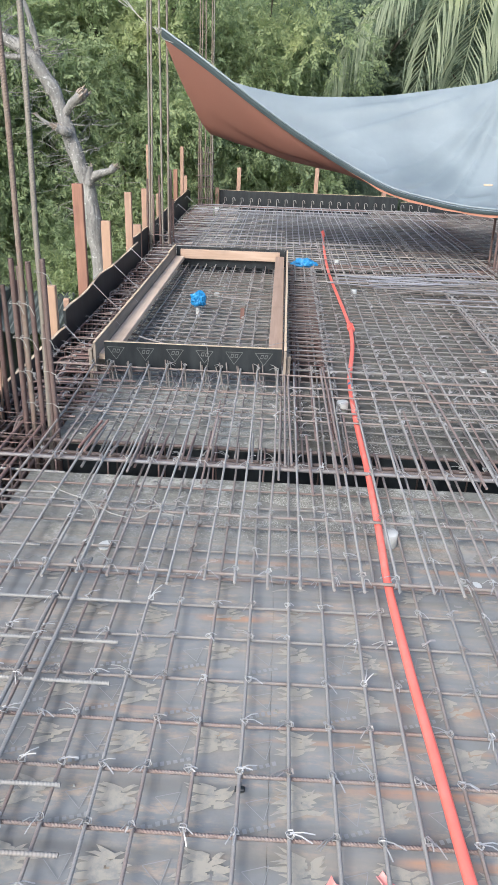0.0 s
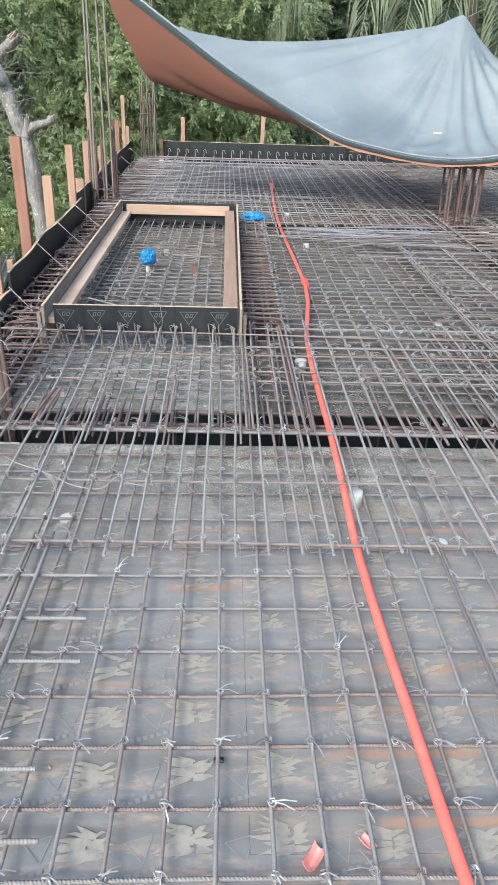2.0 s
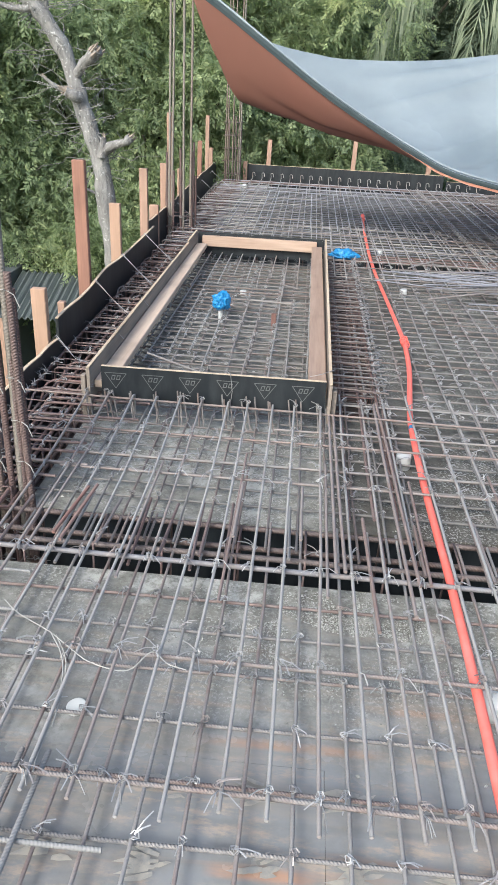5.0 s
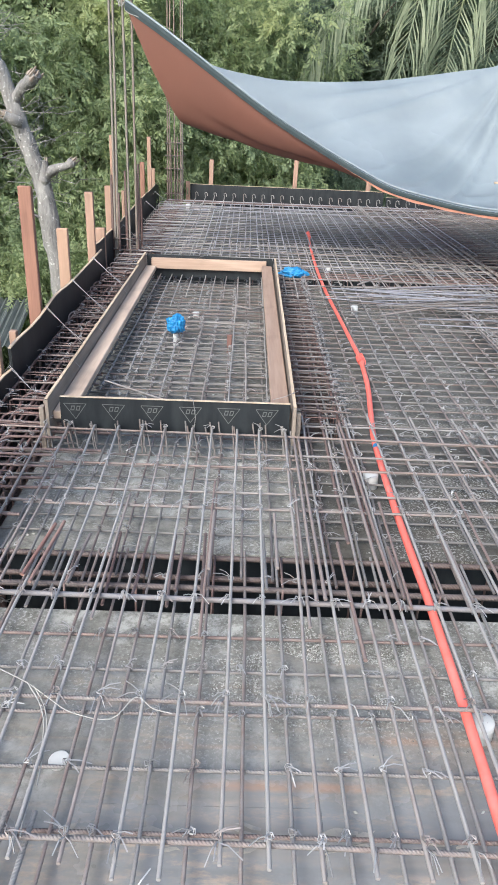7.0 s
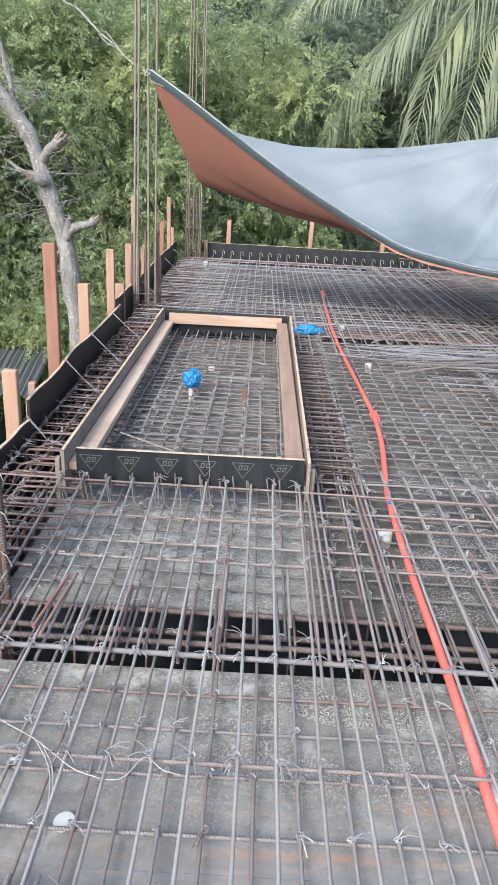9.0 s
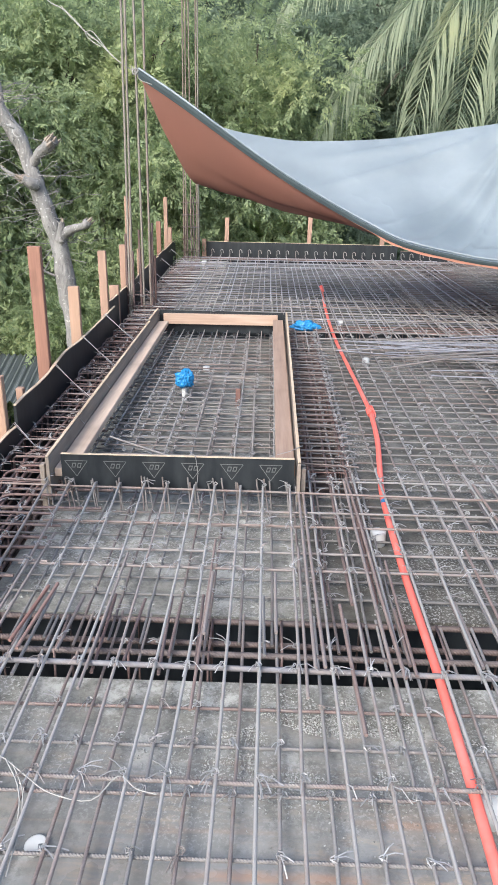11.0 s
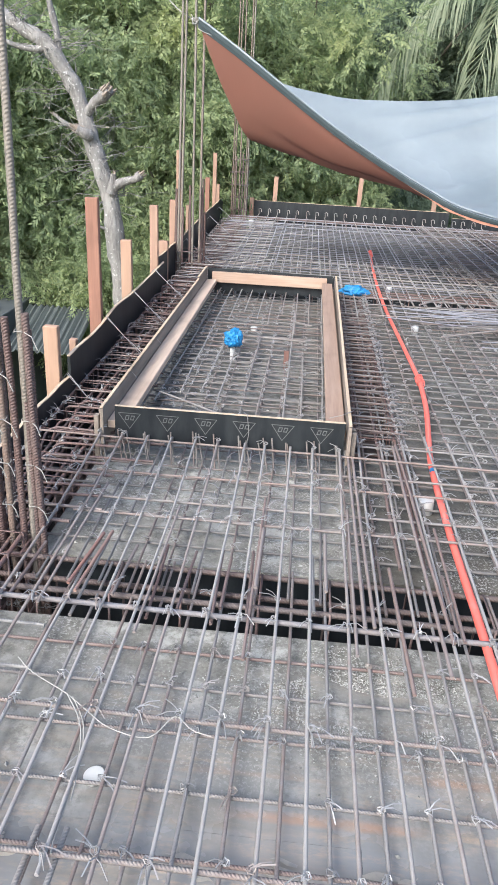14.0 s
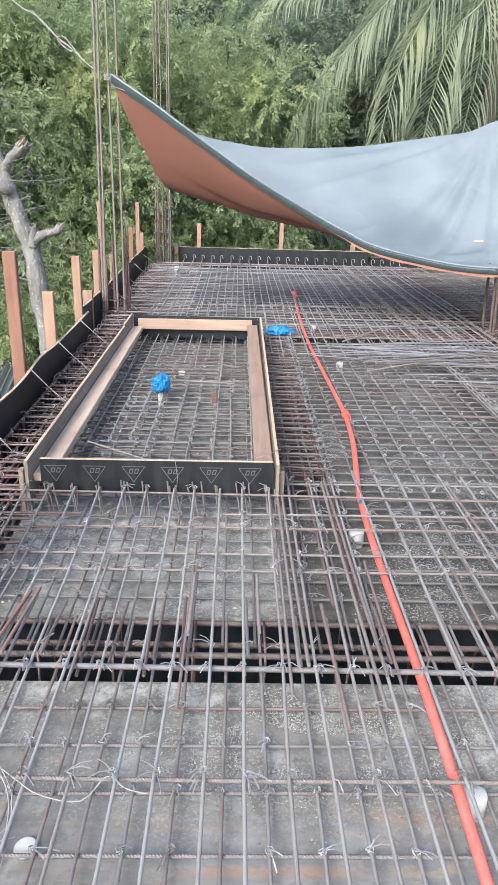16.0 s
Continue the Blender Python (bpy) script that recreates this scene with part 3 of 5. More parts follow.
for y in (0.55, 1.25, 2.3):
    ties.append([(-0.075, y, 0.2), (-0.07, y, 0.315), (-0.03, y + 0.03, 0.25)])
for pts in ties:
    part("wire", tube(pts, 0.002, 4), M_TIE, upstand, "twisted tie wire")


# ---- outer boards and posts on the west and north edges ----
def form_board(a, b, z0, z1, seed, waves=0.03, label="black film-faced plywood board along the edge beam"):
    root = thing("form_board", label, "formwork", "edge form boards")
    face = part("face", board_bm(a, b, z0, z1, 0.018, waves, seed, 18), M_BLACK, root)
    part("top_edge", board_bm(a, b, z1 + 0.0005, z1 + 0.006, 0.0172, waves, seed, 18), M_PLYEDGE, face, "raw pale plywood edge")
    return root


form_board((-0.455, -0.55), (-0.45, 0.65), -0.40, 0.20, 1.5, 0.015)
form_board((-0.455, -3.2), (-0.455, -0.60), -0.40, 0.20, 8.5, 0.015)
form_board((-0.455, -6.9), (-0.455, -3.22), -0.40, 0.22, 9.5, 0.015)
form_board((-0.462, 0.66), (-0.505, 3.80), -0.40, 0.315, 2.5, 0.03)
form_board((-0.585, 3.84), (-0.60, 5.6), -0.40, 0.33, 3.5, 0.02)
form_board((-0.605, 5.64), (-0.64, 7.7), -0.40, 0.33, 4.5, 0.02)
form_board((-0.645, 7.74), (-0.665, 9.95), -0.40, 0.34, 5.5, 0.02)
form_board((-0.10, 9.93), (3.25, 9.75), -0.40, 0.335, 6.5, 0.008, "black film-faced plywood board along the far edge")
form_board((3.3, 9.74), (7.2, 9.66), -0.40, 0.25, 7.5, 0.008, "black film-faced plywood board along the far edge")


def timber_post(x, y, z, w=0.085, d=0.05, lean=0.0, z0=-0.6, label="sawn coconut lumber post bracing the edge boards", material=None):
    root = thing("timber_post", label, "post", "bracing posts", at=(x, y, z0))
    bm = box_bm(-w / 2, -d / 2, 0, w / 2, d / 2, z - z0, 0.004)
    for v in bm.verts:
        v.co.x += lean * v.co.z + 0.004 * noise.noise((v.co.z * 2, x * 9, y))
    part("timber", bm, material or M_POST, root)
    return root


POSTS = [(-0.535, 0.63, 0.505, 0.085, 0), (-0.555, 1.60, 1.115, 0.085, 0), (-0.55, 2.50, 0.71, 0.085, 0), (-0.56, 3.62, 0.862, 0.075, 0),
         (-0.635, 5.00, 0.775, 0.07, 0), (-0.65, 5.45, 1.27, 0.055, 0), (-0.64, 6.10, 0.61, 0.06, 0), (-0.68, 8.1, 0.80, 0.065, 0), (-0.69, 9.0, 1.11, 0.06, 0), (-0.69, 9.5, 0.6, 0.06, 0)]
for x, y, z, w, lean in POSTS:
    timber_post(x, y, z, w, 0.05, lean, material=M_POST_RED if y in (1.60, 8.1) else M_POST_PALE if y in (0.63, 2.50) else None)
timber_post(-0.625, 4.40, 0.42, 0.10, 0.06, label="short block of sawn lumber behind the edge boards")
timber_post(-0.53, 1.0, 0.325, 0.045, 0.045, label="short sawn post just behind the edge boards")
for x, z, w in ((0.235, 0.74, 0.075), (1.70, 0.80, 0.075), (2.99, 0.64, 0.08)):
    timber_post(x, 9.99, z, w, 0.05, 0.02, label="sawn lumber post behind the far edge board")
timber_post(-0.14, 9.90, 0.38, 0.07, 0.05, label="reddish short post at the corner of the far boards")
# wire braces from the edge boards to the bars
brace = thing("brace_wires", "thin tie wires stayed from the edge boards to the bars", "wire")
for y in (0.64, 1.55, 2.4, 3.3, 5.2, 6.3, 7.4, 8.6):
    x = -0.455 - 0.012 * y
    dz = 0.21 if y < 0.66 else 0.325
    for j in range(2):
        part("wire", tube([(x - 0.03, y + 0.03 * j, dz - 0.03), (x, y + 0.02 * j, dz + 0.008), (x + 0.15, y - 0.10, dz - 0.09), (x + 0.33, y - 0.24 + 0.05 * j, 0.12)], 0.0022, 4), M_TIE, brace)


# ---- reinforcement ----
far_ties = []


tie_count = [0]


def fasten(root, x, y, z, chance):
    if RNG.random() > chance:
        return
    x += RNG.uniform(-0.006, 0.006)
    y += RNG.uniform(-0.006, 0.006)
    if y < -1.25 and -0.2 < x < 2.0 and y > -3.7 and tie_count[0] < 290:
        tie_count[0] += 1
        tie(root, x, y, z)
    else:
        tie_piece(x, y, z, far_ties)


def spaced(a, b, step, jitter=0.012):
    out, v = [], a
    while v <= b:
        out.append(v + RNG.uniform(-jitter, jitter))
        v += step
    return out


def mat_things(label, xs, ys, x_rng, y_rng, z, r, material, chance, upper=None, group="deck mats"):
    """A tied mat: cross bars (along x) below long bars (along y)."""
    root = thing("rebar_mat", label, "rebar mat", group)
    for y in ys:
        bar(root, (x_rng[0] + RNG.uniform(-0.03, 0.03), y, z), (x_rng[1] + RNG.uniform(-0.03, 0.03), y + RNG.uniform(-0.02, 0.02), z), r, material)
    for x in xs:
        bar(root, (x, y_rng[0] + RNG.uniform(-0.03, 0.03), z + 2 * r), (x + RNG.uniform(-0.012, 0.012), y_rng[1] + RNG.uniform(-0.03, 0.03), z + 2 * r), r, upper or material)
    for y in ys:
        for x in xs:
            fasten(root, x, y, z + 3 * r, chance)
    return root


R = 0.0058
long_xs = [0.118, 0.238, 0.356, 0.461, 0.57, 0.686, 0.805, 0.925, 1.062, 1.192, 1.311, 1.424, 1.532, 1.655] + [1.775 + 0.1195 * i for i in range(15)]
near_ys = [-1.44, -1.60, -1.78, -1.97, -2.16, -2.33, -2.51, -2.71, -2.89, -3.06, -3.24] + [-3.42 - 0.18 * i for i in range(14)]
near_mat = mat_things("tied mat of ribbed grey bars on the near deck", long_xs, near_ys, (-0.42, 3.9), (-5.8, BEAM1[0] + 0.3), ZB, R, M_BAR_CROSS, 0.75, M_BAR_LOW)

mid_xs = [-0.02 + 0.1175 * i for i in range(31)]
mid_ys = spaced(-0.80, 3.85, 0.118, 0.012)
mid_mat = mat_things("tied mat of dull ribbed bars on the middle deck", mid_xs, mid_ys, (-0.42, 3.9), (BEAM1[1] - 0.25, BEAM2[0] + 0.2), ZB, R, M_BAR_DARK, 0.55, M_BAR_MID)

far_xs = [-0.02 + 0.162 * i for i in range(23)]
far_ys = spaced(4.4, 9.5, 0.15, 0.015)
far_mat = mat_things("tied mat of ribbed bars on the far deck", far_xs, far_ys, (-0.45, 3.9), (BEAM2[0], 9.85), ZB + 0.02, R, M_BLUISH, 0.4, M_PALE_SHEEN)

# upper bars laid across the first beam
top1 = thing("rebar_mat", "upper mat of clean grey bars laid across the first beam trough", "rebar mat", "deck mats")
top_xs = [-0.07 + 0.1185 * i for i in range(31)]
for i, x in enumerate(top_xs):
    end = -0.045 if x < 1.17 else RNG.uniform(0.15, 0.32)
    xx = x + RNG.uniform(-0.008, 0.008)
    if x < 1.17:
        xe = xx + RNG.uniform(-0.01, 0.01)
        bar(top1, (xx, -2.31 + RNG.uniform(-0.03, 0.02), ZT + 0.012), (xe, -0.75, ZT + 0.014), R, M_BAR, [(xe, -0.4, ZT + 0.03), (xe, -0.055, ZT + 0.062), (xe, -0.03, ZT + 0.055), (xe, -0.026, 0.06)])
    else:
        bar(top1, (xx, -2.31 + RNG.uniform(-0.03, 0.02), ZT + 0.012), (xx + RNG.uniform(-0.01, 0.01), end, ZT + 0.012), R, M_BAR)
    if i % 3 == 1:
        bar(top1, (x + 0.03, -1.45 + RNG.uniform(-0.2, 0.1), ZT + 0.012), (x + 0.035, -0.62 + RNG.uniform(-0.1, 0.2), ZT + 0.012), R, M_LAP)
for y, a, b in ((-2.225, -0.4, 3.9), (-1.79, -0.4, 3.9), (-0.72, 0.0, 3.9), (-0.585, 0.0, 3.9), (-0.37, 0.0, 3.9), (-0.24, 0.9, 3.9), (-0.055, -0.42, 3.9), (0.16, 1.2, 3.9)):
    zt = ZT + (0.05 if y == -0.055 else 0.018 if y in (-0.37, -0.24) else 0)
    bar(top1, (a, y, zt), (b, y + RNG.uniform(-0.03, 0.02) - (0.02 if y < -1 else 0), ZT if y < -0.5 else ZT + 0.012), R if y > -1 else 0.0068, M_BAR_LOW if y > -1 else M_BAR_CROSS)
    for x in top_xs:
        if x > a:
            fasten(top1, x, y - 0.006, zt + 0.02, 0.8)
for y, z in ((-2.235, ZT + 0.02), (-1.80, ZT + 0.02), (-1.325, ZT + 0.022), (-0.72, ZT + 0.02), (-0.37, ZT + 0.03)):
    for x in top_xs[:22]:
        if RNG.random() < 0.85:
            tie_ends(x + RNG.uniform(-0.006, 0.006), y - 0.012 * x, z, far_ties)
# long steel bars of the first beam, lying in its trough
cage1 = thing("beam_cage", "thick ribbed bars and stirrups in the first beam trough", "rebar cage", "beam cages")
bar(cage1, (-0.42, -1.315, ZT - 0.004), (3.9, -1.375, ZT - 0.004), 0.0098, M_STEEL)
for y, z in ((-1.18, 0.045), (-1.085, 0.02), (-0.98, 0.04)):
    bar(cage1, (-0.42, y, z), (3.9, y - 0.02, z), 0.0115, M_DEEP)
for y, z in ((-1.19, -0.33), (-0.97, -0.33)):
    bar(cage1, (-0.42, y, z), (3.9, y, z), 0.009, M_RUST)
for x in top_xs:
    fasten(cage1, x, -1.335 - 0.014 * x, ZT + 0.02, 0.95)
    fasten(cage1, x, -1.17, 0.08, 0.6)
    fasten(cage1, x, -0.985, 0.08, 0.4)


def stirrup(parent, pts, r=0.005, material=None):
    return smooth(part("stirrup", tube([Vector(p) - local(parent) for p in pts], r, 5, True), material or M_RUST, parent))


for i in range(15):
    x = 0.0 + 0.27 * i + RNG.uniform(-0.02, 0.02)
    stirrup(cage1, [(x, -1.20, -0.35), (x, -0.985, -0.35), (x + 0.01, -0.985, 0.052), (x + 0.01, -1.20, 0.052)])
# rusty lapped bars running beside the box and across the first trough
for x in top_xs:
    if x < 1.17:
        for off in (0.0, 0.022, 0.045)[:RNG.choice((2, 3))]:
            xx = x + off + RNG.uniform(-0.01, 0.01)
            bar(top1, (xx, -0.075, 0.03), (xx - RNG.uniform(0.01, 0.04), -0.03, ZT + 0.082 + RNG.uniform(-0.025, 0.012)), 0.0042, M_BAR_DARK)
laps = thing("lap_bars", "pairs of rusty brown lap bars beside the box", "rebar", at=(1.2, -0.5, ZT))
for x0, y0, x1, y1 in ((1.175, -1.36, 1.165, -0.06), (1.205, -1.36, 1.19, -0.06), (1.425, -1.56, 1.40, 0.12), (1.455, -1.40, 1.42, 0.15), (0.155, -1.27, 0.19, -0.93), (0.19, -1.31, 0.22, -0.91),
                       (1.30, -1.65, 1.285, -1.0), (0.80, -1.2, 0.805, -0.8), (1.05, -1.18, 1.055, -0.8), (2.1, -1.5, 2.06, 0.1)):
    bar(laps, (x0, y0, ZT + 0.03), (x1, y1, ZT + 0.03), 0.0068, M_ORANGE_RUST if x0 < 0.3 else M_LAP)
for x in top_xs:
    for j in range(RNG.choice((0, 1, 1, 2))):
        xs_ = x + 0.022 + 0.02 * j + RNG.uniform(-0.006, 0.006)
        bar(laps, (xs_, -1.27 + RNG.uniform(-0.12, 0.04), 0.086), (xs_ + RNG.uniform(-0.01, 0.02), -0.90 + RNG.uniform(-0.08, 0.05), 0.088), 0.0065, RNG.choice((M_LAP, M_RUST, M_BAR_LOW)))

# cage in the narrow trough beside the box
cage_i = thing("beam_cage", "dark bars and stirrups in the narrow trough beside the box", "rebar cage", "beam cages")
for x, z in ((1.245, 0.075), (1.345, 0.075), (1.44, 0.085), (1.46, 0.1), (1.25, -0.12), (1.42, -0.12)):
    bar(cage_i, (x, -0.9, z), (x, 4.2, z), 0.0075, M_RUST)
for i in range(34):
    y = 0.30 + 0.105 * i + RNG.uniform(-0.02, 0.02)
    stirrup(cage_i, [(1.235, y, -0.14), (1.44, y, -0.14), (1.44, y, 0.1), (1.235, y, 0.1)])
    bar(cage_i, (1.17, y + 0.06, 0.125), (1.49 + RNG.uniform(-0.02, 0.03), y + 0.06 + RNG.uniform(-0.03, 0.03), 0.12), R, M_BAR_DARK)
    tie_piece(1.45, y + 0.05, 0.12, far_ties)
    tie_piece(1.46, y - 0.03, 0.11, far_ties)

# upper bars across the second beam and the far deck
top2 = thing("rebar_mat", "upper mat of grey bars laid across the second beam trough", "rebar mat", "deck mats")
for i in range(34):
    x = -0.03 + 0.108 * i
    xx = x + RNG.uniform(-0.01, 0.01)
    if x < 1.25:
        bar(top2, (xx, 2.7 + RNG.uniform(-0.5, 0.4), ZT + 0.006), (xx, 5.6 + RNG.uniform(-0.05, 0.05), ZT + 0.012), R, M_BAR)
    else:
        bar(top2, (xx, 2.95 + RNG.uniform(-0.06, 0.06), ZT + 0.012), (xx + 0.01, 5.6 + RNG.uniform(-0.05, 0.05), ZT + 0.012), R, M_BAR)
for y in (3.05, 3.45, 3.75, 4.33, 4.7, 5.05, 5.45):
    a = 1.22 if y < 3.7 else -0.45
    bar(top2, (a, y, ZT), (3.9, y + RNG.uniform(-0.03, 0.03), ZT), R, M_BAR)
    for i in range(32):
        if -0.03 + 0.108 * i > a:
            fasten(top2, -0.03 + 0.108 * i, y, ZT + 0.02, 0.5)
cage2 = thing("beam_cage", "thick ribbed bars and stirrups in the second beam trough", "rebar cage", "beam cages")
for y, z in ((3.97, 0.07), (4.09, 0.07), (4.20, 0.07), (3.97, -0.33), (4.2, -0.33)):
    bar(cage2, (-0.42, y, z), (3.9, y, z), 0.009, M_RUST)
for i in range(24):
    x = 0.02 + 0.16 * i
    stirrup(cage2, [(x, 3.95, -0.35), (x, 4.22, -0.35), (x, 4.22, 0.085), (x, 3.95, 0.085)])
far_top = thing("rebar_mat", "upper mat of pale long bars over the far deck", "rebar mat", "deck mats")
for i in range(23):
    x = 0.06 + 0.162 * i + RNG.uniform(-0.012, 0.012)
    bar(far_top, (x, 5.3 + RNG.uniform(-0.1, 0.1), ZT + 0.006), (x + RNG.uniform(-0.02, 0.02), 8.4 + RNG.uniform(-0.1, 0.1), ZT + 0.006), 0.0068, M_PALE_SHEEN)
top3 = thing("rebar_mat", "upper mat of grey bars near the far edge board", "rebar mat", "deck mats")
for i in range(24):
    x = 0.0 + 0.165 * i + RNG.uniform(-0.01, 0.01)
    yb = 9.885 - 0.054 * (x + 0.1)
    bar(top3, (x, 8.2 + RNG.uniform(-0.06, 0.06), ZT + 0.012), (x, yb - 0.05, ZT + 0.012), R, M_BAR, [(x, yb - 0.035, ZT + 0.05), (x - 0.005, yb - 0.05, ZT + 0.095), (x + 0.015, yb - 0.08, ZT + 0.11), (x + 0.035, yb - 0.09, ZT + 0.10), (x + 0.045, yb - 0.095, ZT + 0.05)])
for y in (8.4, 8.8, 9.2, 9.5):
    bar(top3, (-0.45, y, ZT), (3.9, y, ZT), R, M_PALE_SHEEN)
for y in spaced(5.9, 8.2, 0.6, 0.03):
    bar(top3, (-0.5, y, ZT), (1.2 + RNG.uniform(-0.1, 0.1), y, ZT), R, M_BAR)
cage3 = thing("beam_cage", "dark thick bars and stirrups in the far edge trough", "rebar cage", "beam cages")
for y, z in ((9.62, 0.08), (9.72, 0.08), (9.80, 0.08), (9.62, -0.3), (9.8, -0.3)):
    bar(cage3, (-0.5, y, z), (7.0, y - 0.1, z), 0.009, M_RUST)
for i in range(40):
    x = 0.0 + 0.17 * i
    stirrup(cage3, [(x, 9.6, -0.35), (x, 9.82, -0.35), (x, 9.82, 0.09), (x, 9.6, 0.09)])

# edge beam: long bars, stirrups, and the hooked ends of the deck bars
cage_w = thing("beam_cage", "rusty edge beam cage with hooked stirrups", "rebar cage", "beam cages")
for x, z, r in ((-0.125, 0.10, 0.009), (-0.405, 0.10, 0.009), (-0.25, 0.085, 0.009), (-0.14, -0.33, 0.009), (-0.40, -0.33, 0.009), (-0.27, -0.33, 0.009), (-0.19, 0.055, 0.008), (-0.335, 0.05, 0.008), (-0.16, -0.08, 0.009), (-0.38, -0.08, 0.009), (-0.30, -0.02, 0.007)):
    bar(cage_w, (x, -6.0, z), (x - 0.06, 9.7, z), r, M_RUST)
for i in range(118):
    y = -5.2 + 0.125 * i + RNG.uniform(-0.02, 0.02)
    dx = -0.0055 * y - 0.01
    stirrup(cage_w, [(-0.135 + dx, y, -0.35), (-0.41 + dx, y + 0.01, -0.35), (-0.415 + dx, y + 0.015, 0.115), (-0.13 + dx, y, 0.115)])
hooks = thing("rebar_mat", "grey upper bars hooked into the edge beam", "rebar mat", "deck mats")
for y in spaced(-0.80, 0.4, 0.10, 0.025) + spaced(0.5, 3.7, 0.175, 0.04):
    x0 = (-0.40 if y > 0.5 else RNG.uniform(-0.37, -0.24)) - 0.012 * y
    inner = RNG.uniform(-0.02, 0.06) if y > 0 else RNG.uniform(0.0, 0.25)
    b = [(x0 - 0.02, y, ZT - 0.01), (x0 - 0.025, y, ZT - 0.16)] if RNG.random() < (0.12 if y < 0.5 else 0.6) else [(x0 - 0.022, y - 0.006, ZT), (x0 - 0.036, y - 0.025, ZT - 0.004), (x0 - 0.04, y - 0.06, ZT - 0.012), (x0 - 0.03, y - 0.17, ZT - 0.05)]
    bar(hooks, (inner, y, ZT + 0.004), (x0, y + RNG.uniform(-0.02, 0.02), ZT + 0.004), R if y > 0.5 else 0.0072, M_LAP if RNG.random() < 0.2 else M_RUST, b)
    tie_piece(-0.26 + RNG.uniform(-0.02, 0.02), y, ZT + 0.012, far_ties)
    tie_piece(-0.405, y + 0.02, ZT + 0.012, far_ties)
    fasten(hooks, -0.125, y, ZT + 0.02, 0.6)
    fasten(hooks, -0.405, y, ZT + 0.02, 0.6)
for y in spaced(3.9, 9.4, 0.24, 0.03):
    x0 = -0.42 - 0.012 * y
    bar(hooks, (0.35 + RNG.uniform(-0.1, 0.1), y, ZT + 0.004), (x0, y, ZT + 0.004), R, M_BAR, [(x0 - 0.02, y, ZT - 0.01), (x0 - 0.02, y, ZT - 0.12)])
for y, x1 in ((-2.385, 0.63), (-2.60, 0.63), (-2.79, 0.645), (-3.16, 0.60), (-3.35, 0.65), (-3.55, 0.63), (-3.75, 0.6), (-3.95, 0.62), (-2.05, 0.2), (-1.62, 0.15), (-1.42, 0.12)):
    bar(hooks, (x1, y, ZT - 0.036), (-0.41, y + RNG.uniform(-0.02, 0.02), ZT - 0.03), 0.0068, M_HOOK, [(-0.43, y, ZT - 0.04), (-0.43, y, ZT - 0.15)])
    fasten(hooks, 0.36, y, ZT - 0.02, 0.9)
for x in (0.33, 0.40):
    bar(hooks, (x, -4.4, ZT - 0.025), (x + 0.03, -2.15, ZT - 0.02), 0.0078, M_HOOK)

# long beam to the east and its upper bars
cage_e = thing("beam_cage", "thick ribbed bars and stirrups in the long beam trough", "rebar cage", "beam cages")
for x, z in ((3.62, 0.08), (3.75, 0.08), (3.88, 0.08), (3.62, -0.33), (3.88, -0.33)):
    bar(cage_e, (x, -6.0, z), (x, 9.7, z), 0.009, M_RUST)
for i in range(60):
    y = -1.5 + 0.185 * i
    stirrup(cage_e, [(3.6, y, -0.35), (3.9, y, -0.35), (3.9, y, 0.095), (3.6, y, 0.095)])
top_e = thing("rebar_mat", "upper mat of dark bars laid across the long beam trough", "rebar mat", "deck mats")
for y in spaced(-2.0, 3.8, 0.15, 0.02) + spaced(4.4, 9.4, 0.15, 0.02):
    bar(top_e, (2.65 + RNG.uniform(-0.3, 0.25), y, ZT + 0.004), (4.85 + RNG.uniform(-0.05, 0.05), y, ZT + 0.004), R, M_BAR_DARK)
for x in (2.74, 2.77, 3.15, 3.5, 4.05, 4.4, 4.75):
    bar(top_e, (x - 0.03, -2.2, ZT + 0.016), (x + 0.03, 9.5, ZT + 0.016), R, M_BAR)
    for y in spaced(-2.0, 9.4, 0.15, 0.02):
        tie_piece(x, y, ZT + 0.024, far_ties)

# the bay past the long beam, only ever seen from afar
pieces = []
for i in range(24):
    pieces.append(bar_piece((4.0 + 0.135 * i, -2.5, ZB + 0.012), (4.0 + 0.135 * i, 9.7, ZB + 0.012), R))
for y in spaced(-2.4, 9.5, 0.15, 0.02):
    pieces.append(bar_piece((3.9, y, ZB), (7.1, y, ZB), R))
rest = part("rebar_mat_far", joined(pieces), M_BAR_FAR)
tagged(rest, "tied bars on the deck beyond the long beam", "rebar mat", kind="stuff")
loose_ties = part("tie_wires", joined(far_ties), M_TIE_FAR)
tagged(loose_ties, "twisted knots of pale tie wire over the mats", "tie wire", kind="stuff")


# ---- column cages ----
def column_cage(label, cx, cy, sx, sy, bars, hoops, r=0.011, base=-0.38, material=None):
    root = thing("column_cage", label, "rebar cage", "column cages", at=(cx, cy, base))
    for dx, dy, top, lean in bars:
        bar(root, (cx + dx, cy + dy, base), (cx + dx + lean, cy + dy, top), r, M_COLUMN if top < 1.4 else material or M_COLUMN, sag=0.006, wob=0.01)
    for z in hoops:
        stirrup(root, [(cx - sx / 2, cy - sy / 2, z), (cx + sx / 2, cy - sy / 2, z + 0.01), (cx + sx / 2, cy + sy / 2, z), (cx - sx / 2, cy + sy / 2, z - 0.01)], 0.0055)
        for dx, dy, top, _ in bars:
            if z < top and RNG.random() < 0.5:
                ob = tie(root, dx, dy - 0.012, z - base + 0.0)
                ob.rotation_euler = (radians(90), 0, RNG.uniform(-0.5, 0.5))
    return root


